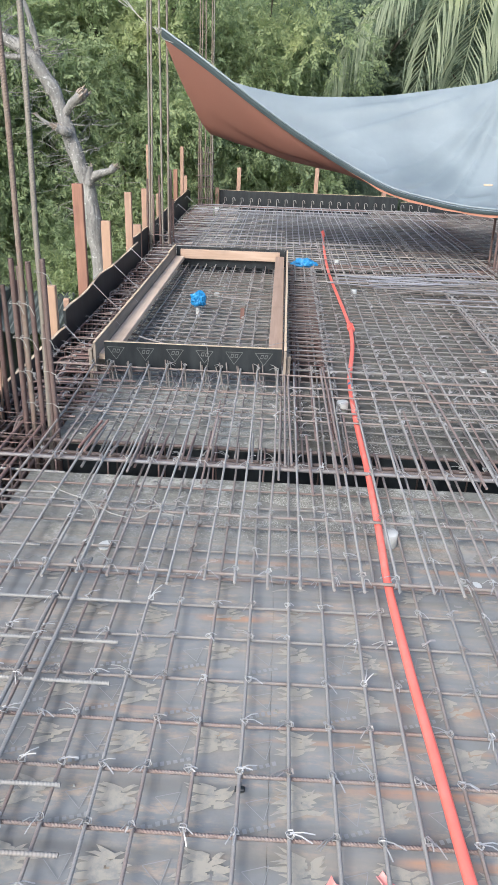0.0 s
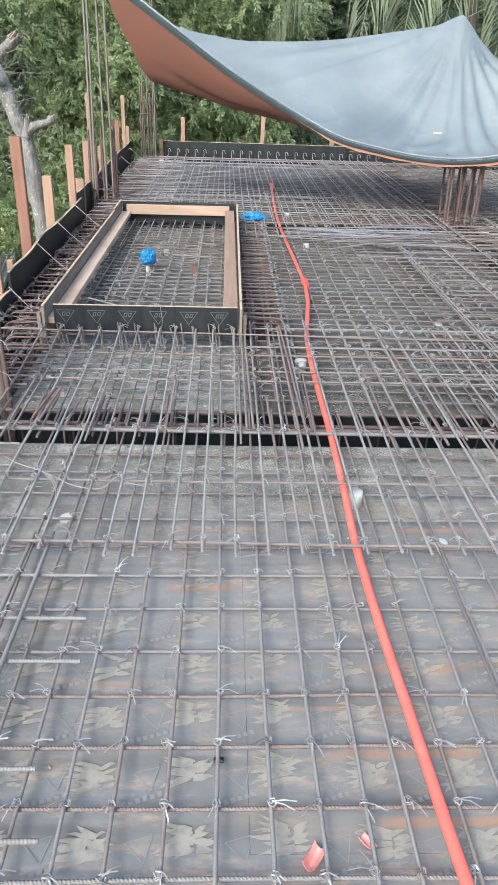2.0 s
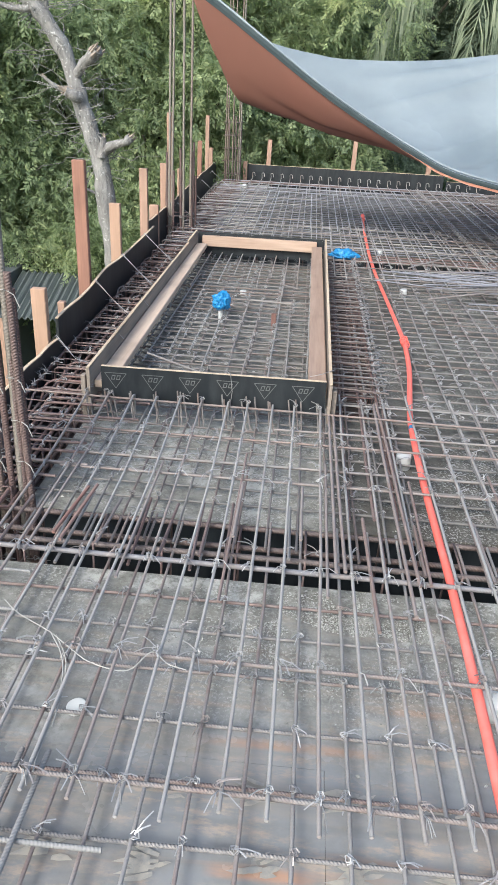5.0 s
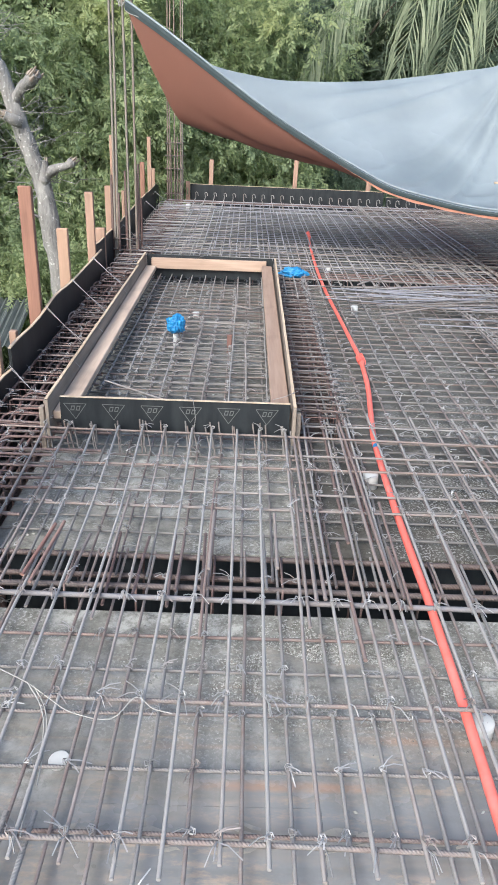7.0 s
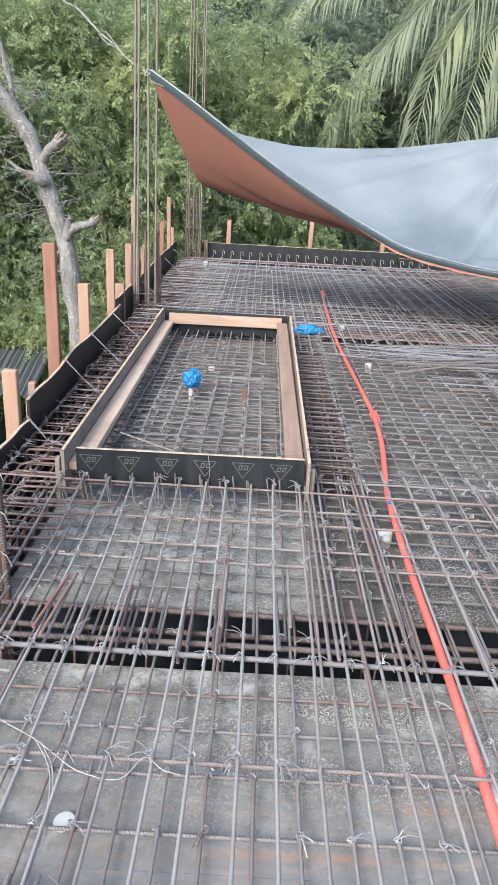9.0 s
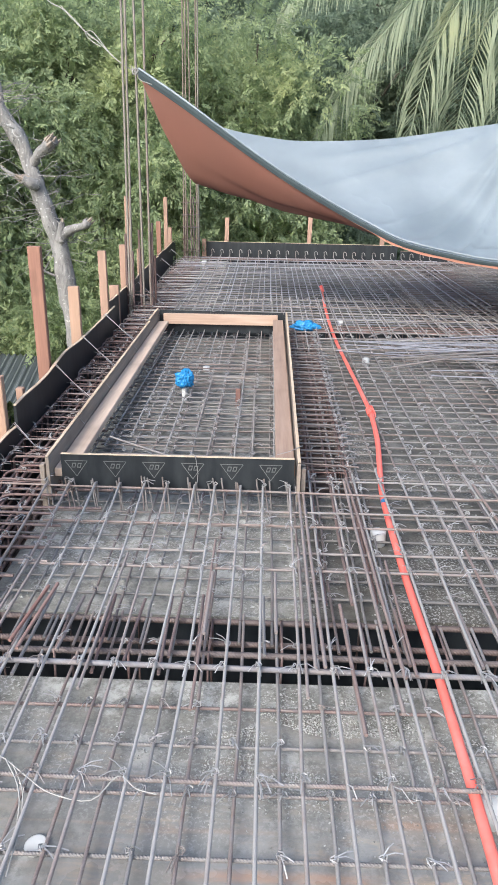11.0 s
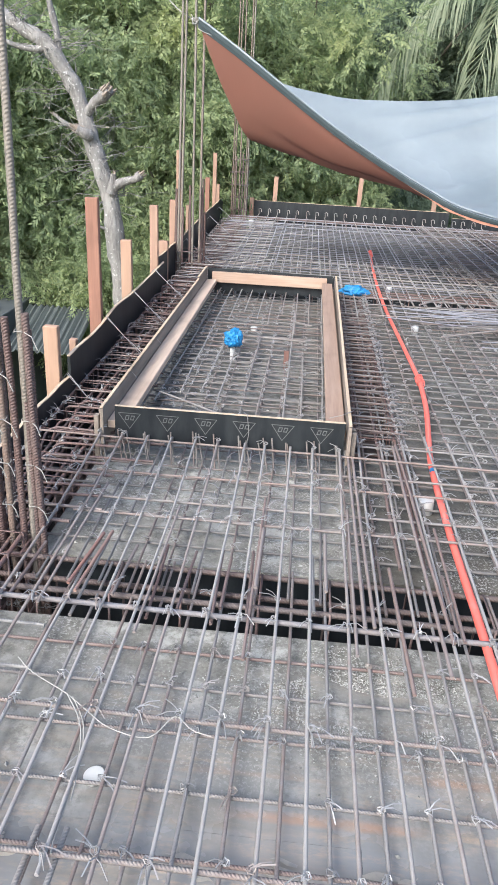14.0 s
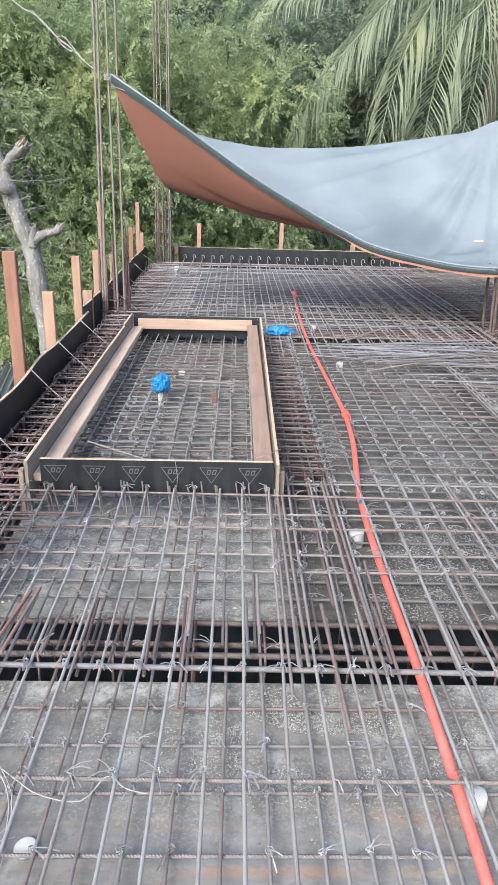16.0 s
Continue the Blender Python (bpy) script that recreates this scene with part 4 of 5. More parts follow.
M_TALL = rebar_material("rebar_tall", (0.195, 0.17, 0.14), (0.165, 0.11, 0.082), 0.53, 24, False, 0.2, 0.6)
near_col = column_cage("near column cage of thick rusty bars, two of them tall", -0.255, -0.84, 0.27, 0.36,
                       [(0.055, -0.05, 3.6, 0.035), (0.020, -0.06, 0.98, 0.0), (0.135, -0.05, 3.6, 0.07), (0.158, -0.045, 0.97, 0.0), (0.183, -0.055, 0.985, 0.0), (0.112, -0.066, 0.97, 0.0), (0.0, 0.0, 0.86, 0.01),
                        (-0.13, -0.10, 0.93, -0.02), (-0.14, 0.12, 0.9, 0.0), (-0.09, 0.14, 0.8, -0.02), (-0.02, 0.16, 0.9, 0.0), (0.10, 0.17, 0.86, 0.0)], [-0.25, -0.1, 0.06], 0.0138, material=M_TALL)
for z in (0.22, 0.40, 0.58, 0.76, 0.92):
    for dx, dy in ((0.055, -0.05), (0.16, -0.05), (0.02, -0.06)):
        ring = [(dx + 0.024 * math.cos(a), dy + 0.024 * math.sin(a), z + 0.38 + 0.004 * math.sin(3 * a)) for a in np.linspace(0, 2 * math.pi, 11)[:-1].tolist()]
        if RNG.random() < 0.7:
            part("wire", tube(ring, 0.0021, 4, True), M_ROPE, near_col, "pale tie wire loop")
            e = RNG.uniform(0.03, 0.06)
            part("wire", tube([(dx + 0.02, dy - 0.02, z + 0.38), (dx + 0.02 + e * 0.6, dy - 0.035, z + 0.37), (dx + 0.02 + e, dy - 0.04, z + 0.36 - e * 0.7)], 0.002, 4), M_ROPE, near_col)
column_cage("second column cage with tall bars that hold the tarpaulin", -0.44, 5.0, 0.27, 0.30,
            [(-0.12, -0.13, 4.8, 0.07), (-0.095, -0.13, 4.8, 0.09), (0.05, -0.13, 4.8, 0.0), (0.12, -0.12, 4.8, 0.03), (-0.12, 0.13, 0.62, 0), (-0.16, -0.02, 0.7, 0), (0.16, 0.03, 0.66, 0), (-0.06, -0.145, 0.72, 0), (-0.03, 0.14, 0.7, 0), (0.12, 0.13, 1.0, 0), (0.09, 0.14, 0.9, 0), (0.02, -0.14, 0.95, 0), (0.14, -0.1, 0.92, 0), (-0.14, -0.1, 0.9, 0)],
            [-0.2, 0.0, 0.12, 0.24], 0.0125, material=M_TALL)
column_cage("far corner column cage with thin tall bars", -0.35, 9.7, 0.30, 0.28,
            [(-0.12, -0.1, 5.6, 0.05), (-0.09, -0.1, 5.6, 0.07), (0.01, -0.1, 5.6, 0.0), (0.10, -0.1, 5.6, 0.03), (0.13, -0.1, 5.6, 0.03), (0.0, 0.1, 1.1, 0), (0.13, 0.1, 1.1, 0), (-0.13, 0.1, 1.1, 0), (-0.05, -0.11, 1.05, 0), (0.06, -0.11, 1.1, 0)],
            [-0.2, 0.0, 0.2, 0.4, 0.6, 0.8, 1.0], 0.011, material=M_TALL)
column_cage("rusty column cage rising out of the long beam", 3.74, 4.16, 0.36, 0.30,
            [(-0.17, -0.14, 0.8, -0.03), (-0.14, -0.14, 0.78, -0.02), (-0.05, -0.14, 0.8, 0), (-0.02, -0.14, 0.75, 0), (0.06, -0.14, 0.8, 0), (0.13, -0.14, 0.8, 0.02), (0.16, -0.14, 0.8, 0.02), (-0.16, 0.14, 0.8, -0.02), (0.0, 0.14, 0.8, 0), (0.16, 0.14, 0.8, 0.02)],
            [-0.2, 0.13, 0.16], 0.0155)

# splintered battens jammed beside the near column
for x, y, z1, lean in ((-0.43, -0.98, 0.42, 0.05), (-0.40, -0.80, 0.36, -0.06), (-0.47, -0.70, 0.5, 0.03)):
    batten = thing("batten", "splintered pale batten jammed beside the near column", "timber", at=(x, y, -0.40))
    bm = box_bm(-0.02, -0.008, 0, 0.02, 0.008, z1 + 0.4, 0.002)
    for v in bm.verts:
        v.co.x += lean * v.co.z + 0.01 * noise.noise((v.co.z * 9, x * 30, v.co.x * 60))
        if v.co.z > 0.3:
            v.co.z += 0.05 * noise.noise((v.co.x * 90, y * 10, 0.0))
    part("strip", bm, M_POST, batten)

# ---- services on the deck ----
conduit = thing("conduit_pipe", "bright orange plastic conduit lying along the mat", "pipe")
run = [(1.70, -5.2, 0.075), (1.64, -3.9, 0.078), (1.607, -3.33, 0.078), (1.592, -3.0, 0.08), (1.579, -2.75, 0.08), (1.568, -2.45, 0.084), (1.563, -2.2, 0.088), (1.571, -1.90, 0.092), (1.577, -1.60, 0.092), (1.582, -1.25, 0.09),
       (1.582, -0.94, 0.086), (1.584, -0.5, 0.083), (1.602, 0.06, 0.078), (1.636, 0.40, 0.075), (1.69, 0.9, 0.075), (1.715, 1.40, 0.078)]
run2 = [(1.715, 1.42, 0.078), (1.705, 1.9, 0.075), (1.686, 2.56, 0.075), (1.662, 3.3, 0.08), (1.653, 4.09, 0.09), (1.675, 5.2, 0.085), (1.705, 6.2, 0.10), (1.715, 6.33, 0.105)]


def eased(points, n):
    """A smooth curve through points."""
    pts = [Vector(p) for p in points]
    out = []
    for i in range(len(pts) - 1):
        a, b = pts[i], pts[i + 1]
        m0 = (b - pts[i - 1]) / 2 if i else b - a
        m1 = (pts[i + 2] - a) / 2 if i + 2 < len(pts) else b - a
        for j in range(n):
            t = j / n
            out.append(a * (2 * t ** 3 - 3 * t ** 2 + 1) + m0 * (t ** 3 - 2 * t ** 2 + t) + b * (-2 * t ** 3 + 3 * t ** 2) + m1 * (t ** 3 - t ** 2))
    return out + [pts[-1]]


smooth(part("pipe", tube(eased(run, 4), 0.0158, 12), M_PIPE, conduit))
smooth(part("pipe", tube(eased(run2, 4), 0.015, 12), M_PIPE, conduit))
smooth(part("coupler", tube([(1.712, 1.33, 0.078), (1.715, 1.36, 0.078), (1.716, 1.48, 0.078), (1.715, 1.51, 0.078)], [0.017, 0.021, 0.021, 0.017], 12), M_PIPE, conduit))
for dy, tilt in ((1.36, 0.02), (1.42, -0.02), (1.47, 0.015)):
    part("binding", tube([(1.716 + 0.026 * math.cos(a), dy + tilt * math.sin(2 * a), 0.08 + 0.024 * math.sin(a)) for a in np.linspace(0, 2 * math.pi, 13)[:-1].tolist()], 0.0035, 5, True), M_PIPE, conduit, "strip of orange plastic tied round the joint")
part("tape", tube([(1.60, -0.02, 0.079), (1.601, 0.015, 0.079)], 0.0172, 12), M_BLUE, conduit, "blue tape band")
smooth(part("bend", tube([(1.712, 6.24, 0.104), (1.716, 6.33, 0.107), (1.713, 6.37, 0.125), (1.70, 6.385, 0.145)], 0.023, 10), M_PIPE, conduit))


def pipe_stub(x, y, top, r, label, lean=4):
    root = thing("pipe_stub", label, "pipe stub", "white pipe stubs", at=(x, y, 0))
    prof = [(r * 0.94, 0.0), (r * 0.94, top * 0.12), (r, top * 0.16), (r * 1.02, top * 0.95), (r * 0.94, top), (0.0, top * 1.01)]
    bm = bmesh.new()
    rings = [[bm.verts.new((rr * math.cos(a), rr * math.sin(a), z)) for a in np.linspace(0, 2 * math.pi, 21)[:-1]] for rr, z in prof[:-1]]
    for p, q in zip(rings, rings[1:]):
        for i in range(20):
            bm.faces.new((p[i], p[(i + 1) % 20], q[(i + 1) % 20], q[i]))
    tip = bm.verts.new((0, 0, top * 1.01))
    for i in range(20):
        bm.faces.new((rings[-1][i], rings[-1][(i + 1) % 20], tip))
    ob = smooth(part("cap", bm, M_PVC, root))
    ob.rotation_euler = (radians(lean), radians(-lean), 0)
    return root


pipe_stub(1.535, -0.28, 0.07, 0.036, "white plastic pipe stub capped beside the conduit")
pipe_stub(1.628, -1.797, 0.068, 0.036, "white plastic pipe stub wired beside the conduit")
pipe_stub(1.925, -2.10, 0.025, 0.026, "low white plastic pipe cap on the deck", 9)
pipe_stub(0.43, -1.925, 0.010, 0.029, "low white plastic pipe cap under a wire loop", 6)
pipe_stub(1.876, 2.92, 0.07, 0.03, "white plastic pipe stub in the middle deck")
pipe_stub(1.80, 4.55, 0.07, 0.03, "white plastic pipe stub past the second trough")
pipe_stub(2.62, 0.62, 0.018, 0.03, "white plastic pipe stub near the long beam")
pipe_stub(-0.05, 8.9, 0.13, 0.04, "white plastic pipe stub by the corner column")
pipe_stub(0.40, 1.80, 0.10, 0.018, "white plastic pipe stub under a blue bag", 0)
pipe_stub(0.50, 2.6, 0.05, 0.028, "white plastic pipe stub inside the box")


def plastic_bag(x, y, z, sx, sy, sz, seed, label):
    root = thing("plastic_bag", label, "bag", at=(x, y, z))
    bm = bmesh.new()
    bmesh.ops.create_icosphere(bm, subdivisions=5, radius=1)
    for v in bm.verts:
        d = 0.90 + 0.30 * noise.noise(v.co * 1.7 + Vector((seed, 0, 0))) - 0.34 * abs(noise.noise(Vector((v.co.x * 3.2, v.co.y * 3.2, v.co.z * 1.9)) + Vector((0, seed, 0)))) - 0.30 * abs(noise.noise(Vector((v.co.x * 7, v.co.y * 7, v.co.z * 3.5)) + Vector((0, 0, seed))))
        d *= 1.0 if v.co.z > 0 else 1.0 + 0.28 * v.co.z
        v.co = Vector((v.co.x * sx * d, v.co.y * sy * d, v.co.z * sz * d))
    smooth(part("film", bm, M_BLUE, root))
    return root


plastic_bag(0.40, 1.80, 0.165, 0.095, 0.085, 0.092, 3.0, "crumpled bright blue plastic bag tied over a pipe stub")
plastic_bag(1.38, 3.86, 0.135, 0.17, 0.11, 0.075, 8.0, "flattened bright blue plastic bag lying beside the box")

loop = thing("loose_wire", "long loop of pale loose tie wire on the mat", "wire")
part("wire", tube(eased([(0.12, -1.64, 0.13), (0.188, -1.70, 0.132), (0.306, -1.764, 0.13), (0.387, -1.825, 0.132), (0.46, -1.869, 0.126), (0.57, -1.886, 0.124), (0.629, -1.825, 0.145), (0.68, -1.85, 0.13), (0.735, -1.863, 0.126)], 4), 0.0020, 5), M_ROPE, loop)
part("wire", tube(eased([(0.31, -1.766, 0.132), (0.37, -1.85, 0.125), (0.40, -1.94, 0.12), (0.414, -2.073, 0.122), (0.418, -2.19, 0.12), (0.425, -2.24, 0.125)], 4), 0.0022, 5), M_ROPE, loop)
part("wire", tube(eased([(0.33, -1.775, 0.13), (0.385, -1.86, 0.122), (0.41, -1.96, 0.118), (0.425, -2.10, 0.12)], 4), 0.0020, 5), M_ROPE, loop)

bundle = thing("loose_bars", "heap of loose straight bars lying over the mat", "rebar", at=(2.5, 3.1, 0.13))
for i in range(30):
    a = RNG.gauss(0.05, 0.16)
    cx, cy, ln = 2.55 + RNG.uniform(-0.4, 0.5), 2.95 + RNG.gauss(0, 0.30), RNG.uniform(0.35, 0.75)
    bar(bundle, (cx - ln * math.cos(a), cy - ln * math.sin(a), 0.132 + 0.0012 * i), (cx + ln * math.cos(a), cy + ln * math.sin(a), 0.135 + 0.0012 * i), R * 0.9, M_BLUISH if i % 3 else M_BAR_DARK)
bar(bundle, (1.95, 3.35, 0.16), (2.55, 4.1, 0.17), 0.0075, M_BAR)
bar(bundle, (2.0, 2.36, 0.14), (2.9, 2.9, 0.15), 0.0075, M_BAR)

rod = thing("loose_rod", "dark smooth rod lying along the near mat", "rod", at=(1.87, -2.4, 0.08))
bar(rod, (1.886, -1.55, 0.082), (1.856, -3.4, 0.08), 0.0055, M_BAR_DARK)

# odd bars and an upright timber stub within the box
stub = thing("timber_stub", "small brown timber stub standing in the box", "timber", at=(0.80, 1.70, 0))
part("timber", box_bm(-0.018, -0.012, 0, 0.018, 0.012, 0.135, 0.003), M_STUB, stub)
spare = thing("spare_bars", "short loose bars lying inside the box", "rebar", at=(0.7, 2.0, 0.13))
bar(spare, (0.62, 1.78, 0.2), (0.93, 1.74, 0.2), 0.008, M_HOOK)
bar(spare, (0.10, 0.62, 0.16), (0.60, 0.28, 0.15), 0.006, M_BAR_LOW)
bar(spare, (0.82, 2.45, 0.16), (0.97, 2.30, 0.17), 0.007, M_HOOK)
bar(spare, (0.97, 2.30, 0.17), (1.06, 2.42, 0.16), 0.007, M_HOOK)
far_knots = []
inner = thing("rebar_mat", "upper bars lying inside the box", "rebar mat", "deck mats")
for i in range(9):
    x = 0.06 + 0.125 * i
    bar(inner, (x + RNG.uniform(-0.02, 0.02), 0.1 + RNG.uniform(0, 0.9), 0.075), (x + RNG.uniform(-0.02, 0.02), 2.1 + RNG.uniform(-0.6, 1.4), 0.075), R, M_BAR)
for y in spaced(0.15, 3.5, 0.118, 0.02):
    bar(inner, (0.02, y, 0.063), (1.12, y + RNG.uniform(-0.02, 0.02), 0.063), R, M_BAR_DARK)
    for i in range(9):
        if RNG.random() < 0.6:
            far_knots.append((0.06 + 0.125 * i, y, 0.082))

# scraps on the near deck
scrap = thing("plastic_scrap", "curled red plastic scrap on the near deck", "scrap", at=(1.29, -3.36, 0.0))
for dx, s, yaw in ((0.0, 1.0, -0.6), (0.135, 0.7, 0.7)):
    bm = bmesh.new()
    bmesh.ops.create_grid(bm, x_segments=6, y_segments=4, size=1, matrix=Matrix.Translation((dx, 0, 0.012)) @ Matrix.Diagonal((0.015 * s, 0.030 * s, 1, 1)))
    for v in bm.verts:
        v.co.z = 0.006 + 70 * (v.co.x - dx) ** 2 + 9 * v.co.y ** 2 + 0.006 * noise.noise(v.co * 40)
    bmesh.ops.rotate(bm, verts=bm.verts, cent=(dx, 0, 0), matrix=Matrix.Rotation(yaw, 3, "Z"))
    for v in bm.verts:
        v.co.y += 0.3 * dx
    ob = part("flake", bm, M_SCRAP, scrap)
    ob.modifiers.new("thick", "SOLIDIFY").thickness = 0.002
chip = thing("rubber_chip", "small black chip lying on the near deck", "scrap", at=(1.06, -3.08, 0.0))
part("piece", box_bm(-0.012, -0.008, 0, 0.016, 0.008, 0.012, 0.003), M_BLACK, chip)
part("piece", box_bm(-0.004, 0.012, 0, 0.004, 0.018, 0.03, 0.001), M_BLACK, chip)
chips = []
for i in range(220):
    x, y = RNG.uniform(0.0, 3.3), RNG.uniform(-3.4, 3.6)
    if BEAM1[0] - 0.03 < y < BEAM1[1] + 0.03 or y < -2.1 and RNG.random() < 0.7:
        continue
    s, a = RNG.uniform(0.004, 0.012), RNG.uniform(0, 3.1)
    c, n = math.cos(a) * s, math.sin(a) * s
    chips.append(([(x + c, y + n, 0.003), (x - n * 0.6, y + c * 0.6, 0.003), (x - c, y - n, 0.003), (x + n * 0.5, y - c * 0.5, 0.003), (x, y, 0.010)], [(0, 1, 4), (1, 2, 4), (2, 3, 4), (3, 0, 4)]))


def flake(x, y, s):
    """A thin crust of spilt cement."""
    a = RNG.uniform(0, 3.1)
    c, n = math.cos(a) * s, math.sin(a) * s
    chips.append(([(x + c, y + n, 0.002), (x - n * 0.8, y + c * 0.8, 0.002), (x - c, y - n, 0.002), (x + n * 0.5, y - c * 0.5, 0.002), (x, y, 0.005)], [(0, 1, 4), (1, 2, 4), (2, 3, 4), (3, 0, 4)]))


for i in range(11000):
    x, y = RNG.gauss(1.22, 0.24), RNG.gauss(-1.52, 0.13)
    if -1.95 < y < -1.295 and noise.noise((x * 6, y * 6, 2.0)) > -0.05:
        flake(x, y, RNG.uniform(0.0018, 0.0052))
for i in range(4200):
    x, y = RNG.uniform(-0.05, 3.4), RNG.uniform(-0.86, 3.7)
    if not (1.15 < x < 1.5 and y > 0.1) and noise.noise((x * 2.2, y * 2.2, 5.0)) + 0.3 * noise.noise((x * 9, y * 9, 1.0)) > 0.08:
        flake(x, y, RNG.uniform(0.003, 0.009))
tagged(part("cement_crumbs", joined(chips), M_CRUST), "scattered pale crumbs and chips on the deck", "crumbs", kind="stuff")

pieces = []
for p in far_knots:
    tie_piece(*p, pieces)
tagged(part("tie_wires", joined(pieces), M_TIE_FAR), "twisted knots of pale tie wire inside the box", "tie wire", kind="stuff")

# worn prints on the near sheets: unreadable bars and outlined marks
prints = thing("sheet_prints", "worn unreadable prints on the near plywood sheets", "print", kind="structure")
for i in range(9):
    for j in range(5):
        x, y = -0.10 + 0.242 * i, -2.64 - 0.193 * j
        if x > 2.2:
            continue
        pcs, a = [], radians(22)
        for q in range(6):
            ox, oy, w, h = -0.05 + 0.018 * q, 0.006 * q, 0.011, RNG.uniform(0.012, 0.02)
            pcs.append(([(x + ox, y + oy, 0.0035), (x + ox + w, y + oy + w * 0.35, 0.0035), (x + ox + w - 0.004, y + oy + h, 0.0035), (x + ox - 0.004, y + oy + h * 0.8, 0.0035)], [(0, 1, 2, 3)]))
        tri = [Vector((x - 0.03, y + 0.10, 0.0035)), Vector((x + 0.035, y + 0.12, 0.0035)), Vector((x + 0.02, y + 0.05, 0.0035))]
        for p, q in zip(tri, tri[1:] + tri[:1]):
            d = (q - p).normalized()
            nn = Vector((-d.y, d.x, 0)) * 0.0011
            pcs.append(([tuple(v) for v in (p - nn, q - nn, q + nn, p + nn)], [(0, 1, 2, 3)]))
        part("print", joined(pcs), M_PRINT, prints)
for i in range(10):
    for j in range(9):
        x, y = 0.745 + 0.242 * (i - 3) - 0.004 * j, -3.695 + 0.193 * j + 0.012 * math.sin(i * 1.7)
        worn = max(0.0, (j - 3) / 6)
        pcs = []
        for q in range(15):
            if RNG.random() < 0.7 * worn:
                continue
            f = q / 14 - 0.5
            # feathered strokes fan out from a root on the east side
            a = radians(180 - 62 * f + RNG.uniform(-9, 9)) if q % 3 else radians(18 + 40 * f + RNG.uniform(-10, 10))
            ln = RNG.uniform(0.055, 0.10) * (1.0 if q % 3 else 0.6)
            w = RNG.uniform(0.0055, 0.0105)
            d, n_ = Vector((math.cos(a), 0.62 * math.sin(a), 0)), Vector((-0.4 * math.sin(a), math.cos(a), 0))
            o_ = Vector((x + 0.022 + RNG.uniform(-0.012, 0.012), y + 0.055 * f + RNG.uniform(-0.004, 0.004), 0.0022 + 0.0001 * q))
            m1_, m2_ = o_ + d * ln * 0.35 + n_ * 0.003, o_ + d * ln * 0.7 + n_ * RNG.uniform(0.0, 0.008)
            tip_ = o_ + d * ln + n_ * RNG.uniform(-0.004, 0.018)
            pcs.append(([tuple(v) for v in (o_ - n_ * w * 0.6, m1_ - n_ * w, m2_ - n_ * w * 0.7, tip_, m2_ + n_ * w * 0.7, m1_ + n_ * w, o_ + n_ * w * 0.6)], [(0, 1, 2, 3, 4, 5, 6)]))
        if pcs:
            part("print", joined(pcs), M_FLAME, prints)

# ---- the tarpaulin ----
HEM = [(-0.36, 4.85, 2.485), (0.05, 4.75, 2.232), (0.437, 4.65, 1.975), (0.857, 4.55, 1.70), (1.216, 4.45, 1.48), (1.63, 4.35, 1.255), (1.98, 4.25, 1.08), (2.326, 4.15, 0.93), (2.77, 4.05, 0.835), (3.205, 3.95, 0.775), (3.65, 3.85, 0.775), (4.1, 3.75, 0.85), (4.7, 3.7, 1.05), (5.3, 3.8, 1.4)]
BACK = [(0.195, 5.699, 2.091), (0.57, 5.699, 1.988), (0.945, 5.699, 1.927), (1.236, 5.699, 1.894), (1.639, 5.699, 1.894), (2.024, 5.699, 1.909), (2.399, 5.699, 1.937), (2.84, 5.699, 1.998), (3.243, 5.699, 2.059), (3.581, 5.699, 2.11), (3.919, 5.699, 2.19), (4.172, 5.511, 1.923), (4.416, 5.23, 1.698), (4.932, 4.761, 1.51)]
hem_c, back_c = eased(HEM, 9), eased(BACK, 9)
NV = 48


def sheet_point(i, v):
    a, b = hem_c[i], back_c[i]
    u = i / (len(hem_c) - 1)
    p = a.lerp(b, v)
    flat = min(1.0, max(0.0, (u - 0.35) / 0.3))
    sag = 0.90 * max(0.0, 1 - u * 1.9) ** 1.3 + 0.22 * min(1.0, u * 3)
    shape = math.sin(math.pi * v ** 0.72)
    p = p + Vector((0.34 * max(0, 1 - 2 * u) ** 2 * shape, -0.15 * shape * max(0, 1 - u * 2), -sag * shape - 0.22 * flat * flat * (3 - 2 * flat) * math.sin(math.pi * v) ** 2))
    peak = Vector((3.919, 5.699, 2.19))
    d = p - peak
    ang = math.atan2(d.y, d.x)
    dist = min(1.0, Vector((d.x, d.y)).length / 2.6)
    fold = 1 - abs(math.sin(ang * 13 + 2.2 * noise.noise((ang * 4, 0, 0)))) ** 0.7
    p.z += 0.17 * (1 - dist) ** 0.7 * (fold - 0.3) * min(1, dist * 6) * min(1.0, 4 * v, 12 * (1 - v)) * max(0.15, 0.6 + 0.9 * noise.noise((ang * 6, 3.0, 0.0)))
    p.z += 0.05 * math.exp(-Vector((d.x, d.y)).length / 0.11)
    p.z += (0.03 + 0.09 * math.exp(-((u - 0.40) / 0.10) ** 2)) * math.exp(-((v - 0.15 - 0.05 * math.sin(u * 9)) / (0.05 if v > 0.15 + 0.05 * math.sin(u * 9) else 0.022)) ** 2) * (0.6 + noise.noise((u * 7, 1.0, 2.0)))
    p.z += 0.06 * math.exp(-((v - 0.33 - 0.10 * noise.noise((u * 5, 4.0, 0.0))) / 0.025) ** 2) * max(0.0, noise.noise((u * 8, 8.0, 2.0)))
    p.z += 0.04 * noise.noise((p.x * 1.1, p.y * 1.8, 0.0)) * shape + 0.02 * abs(noise.noise((p.x * 0.9 + p.y * 1.5, p.y * 3.0, 6.0))) * shape
    return p


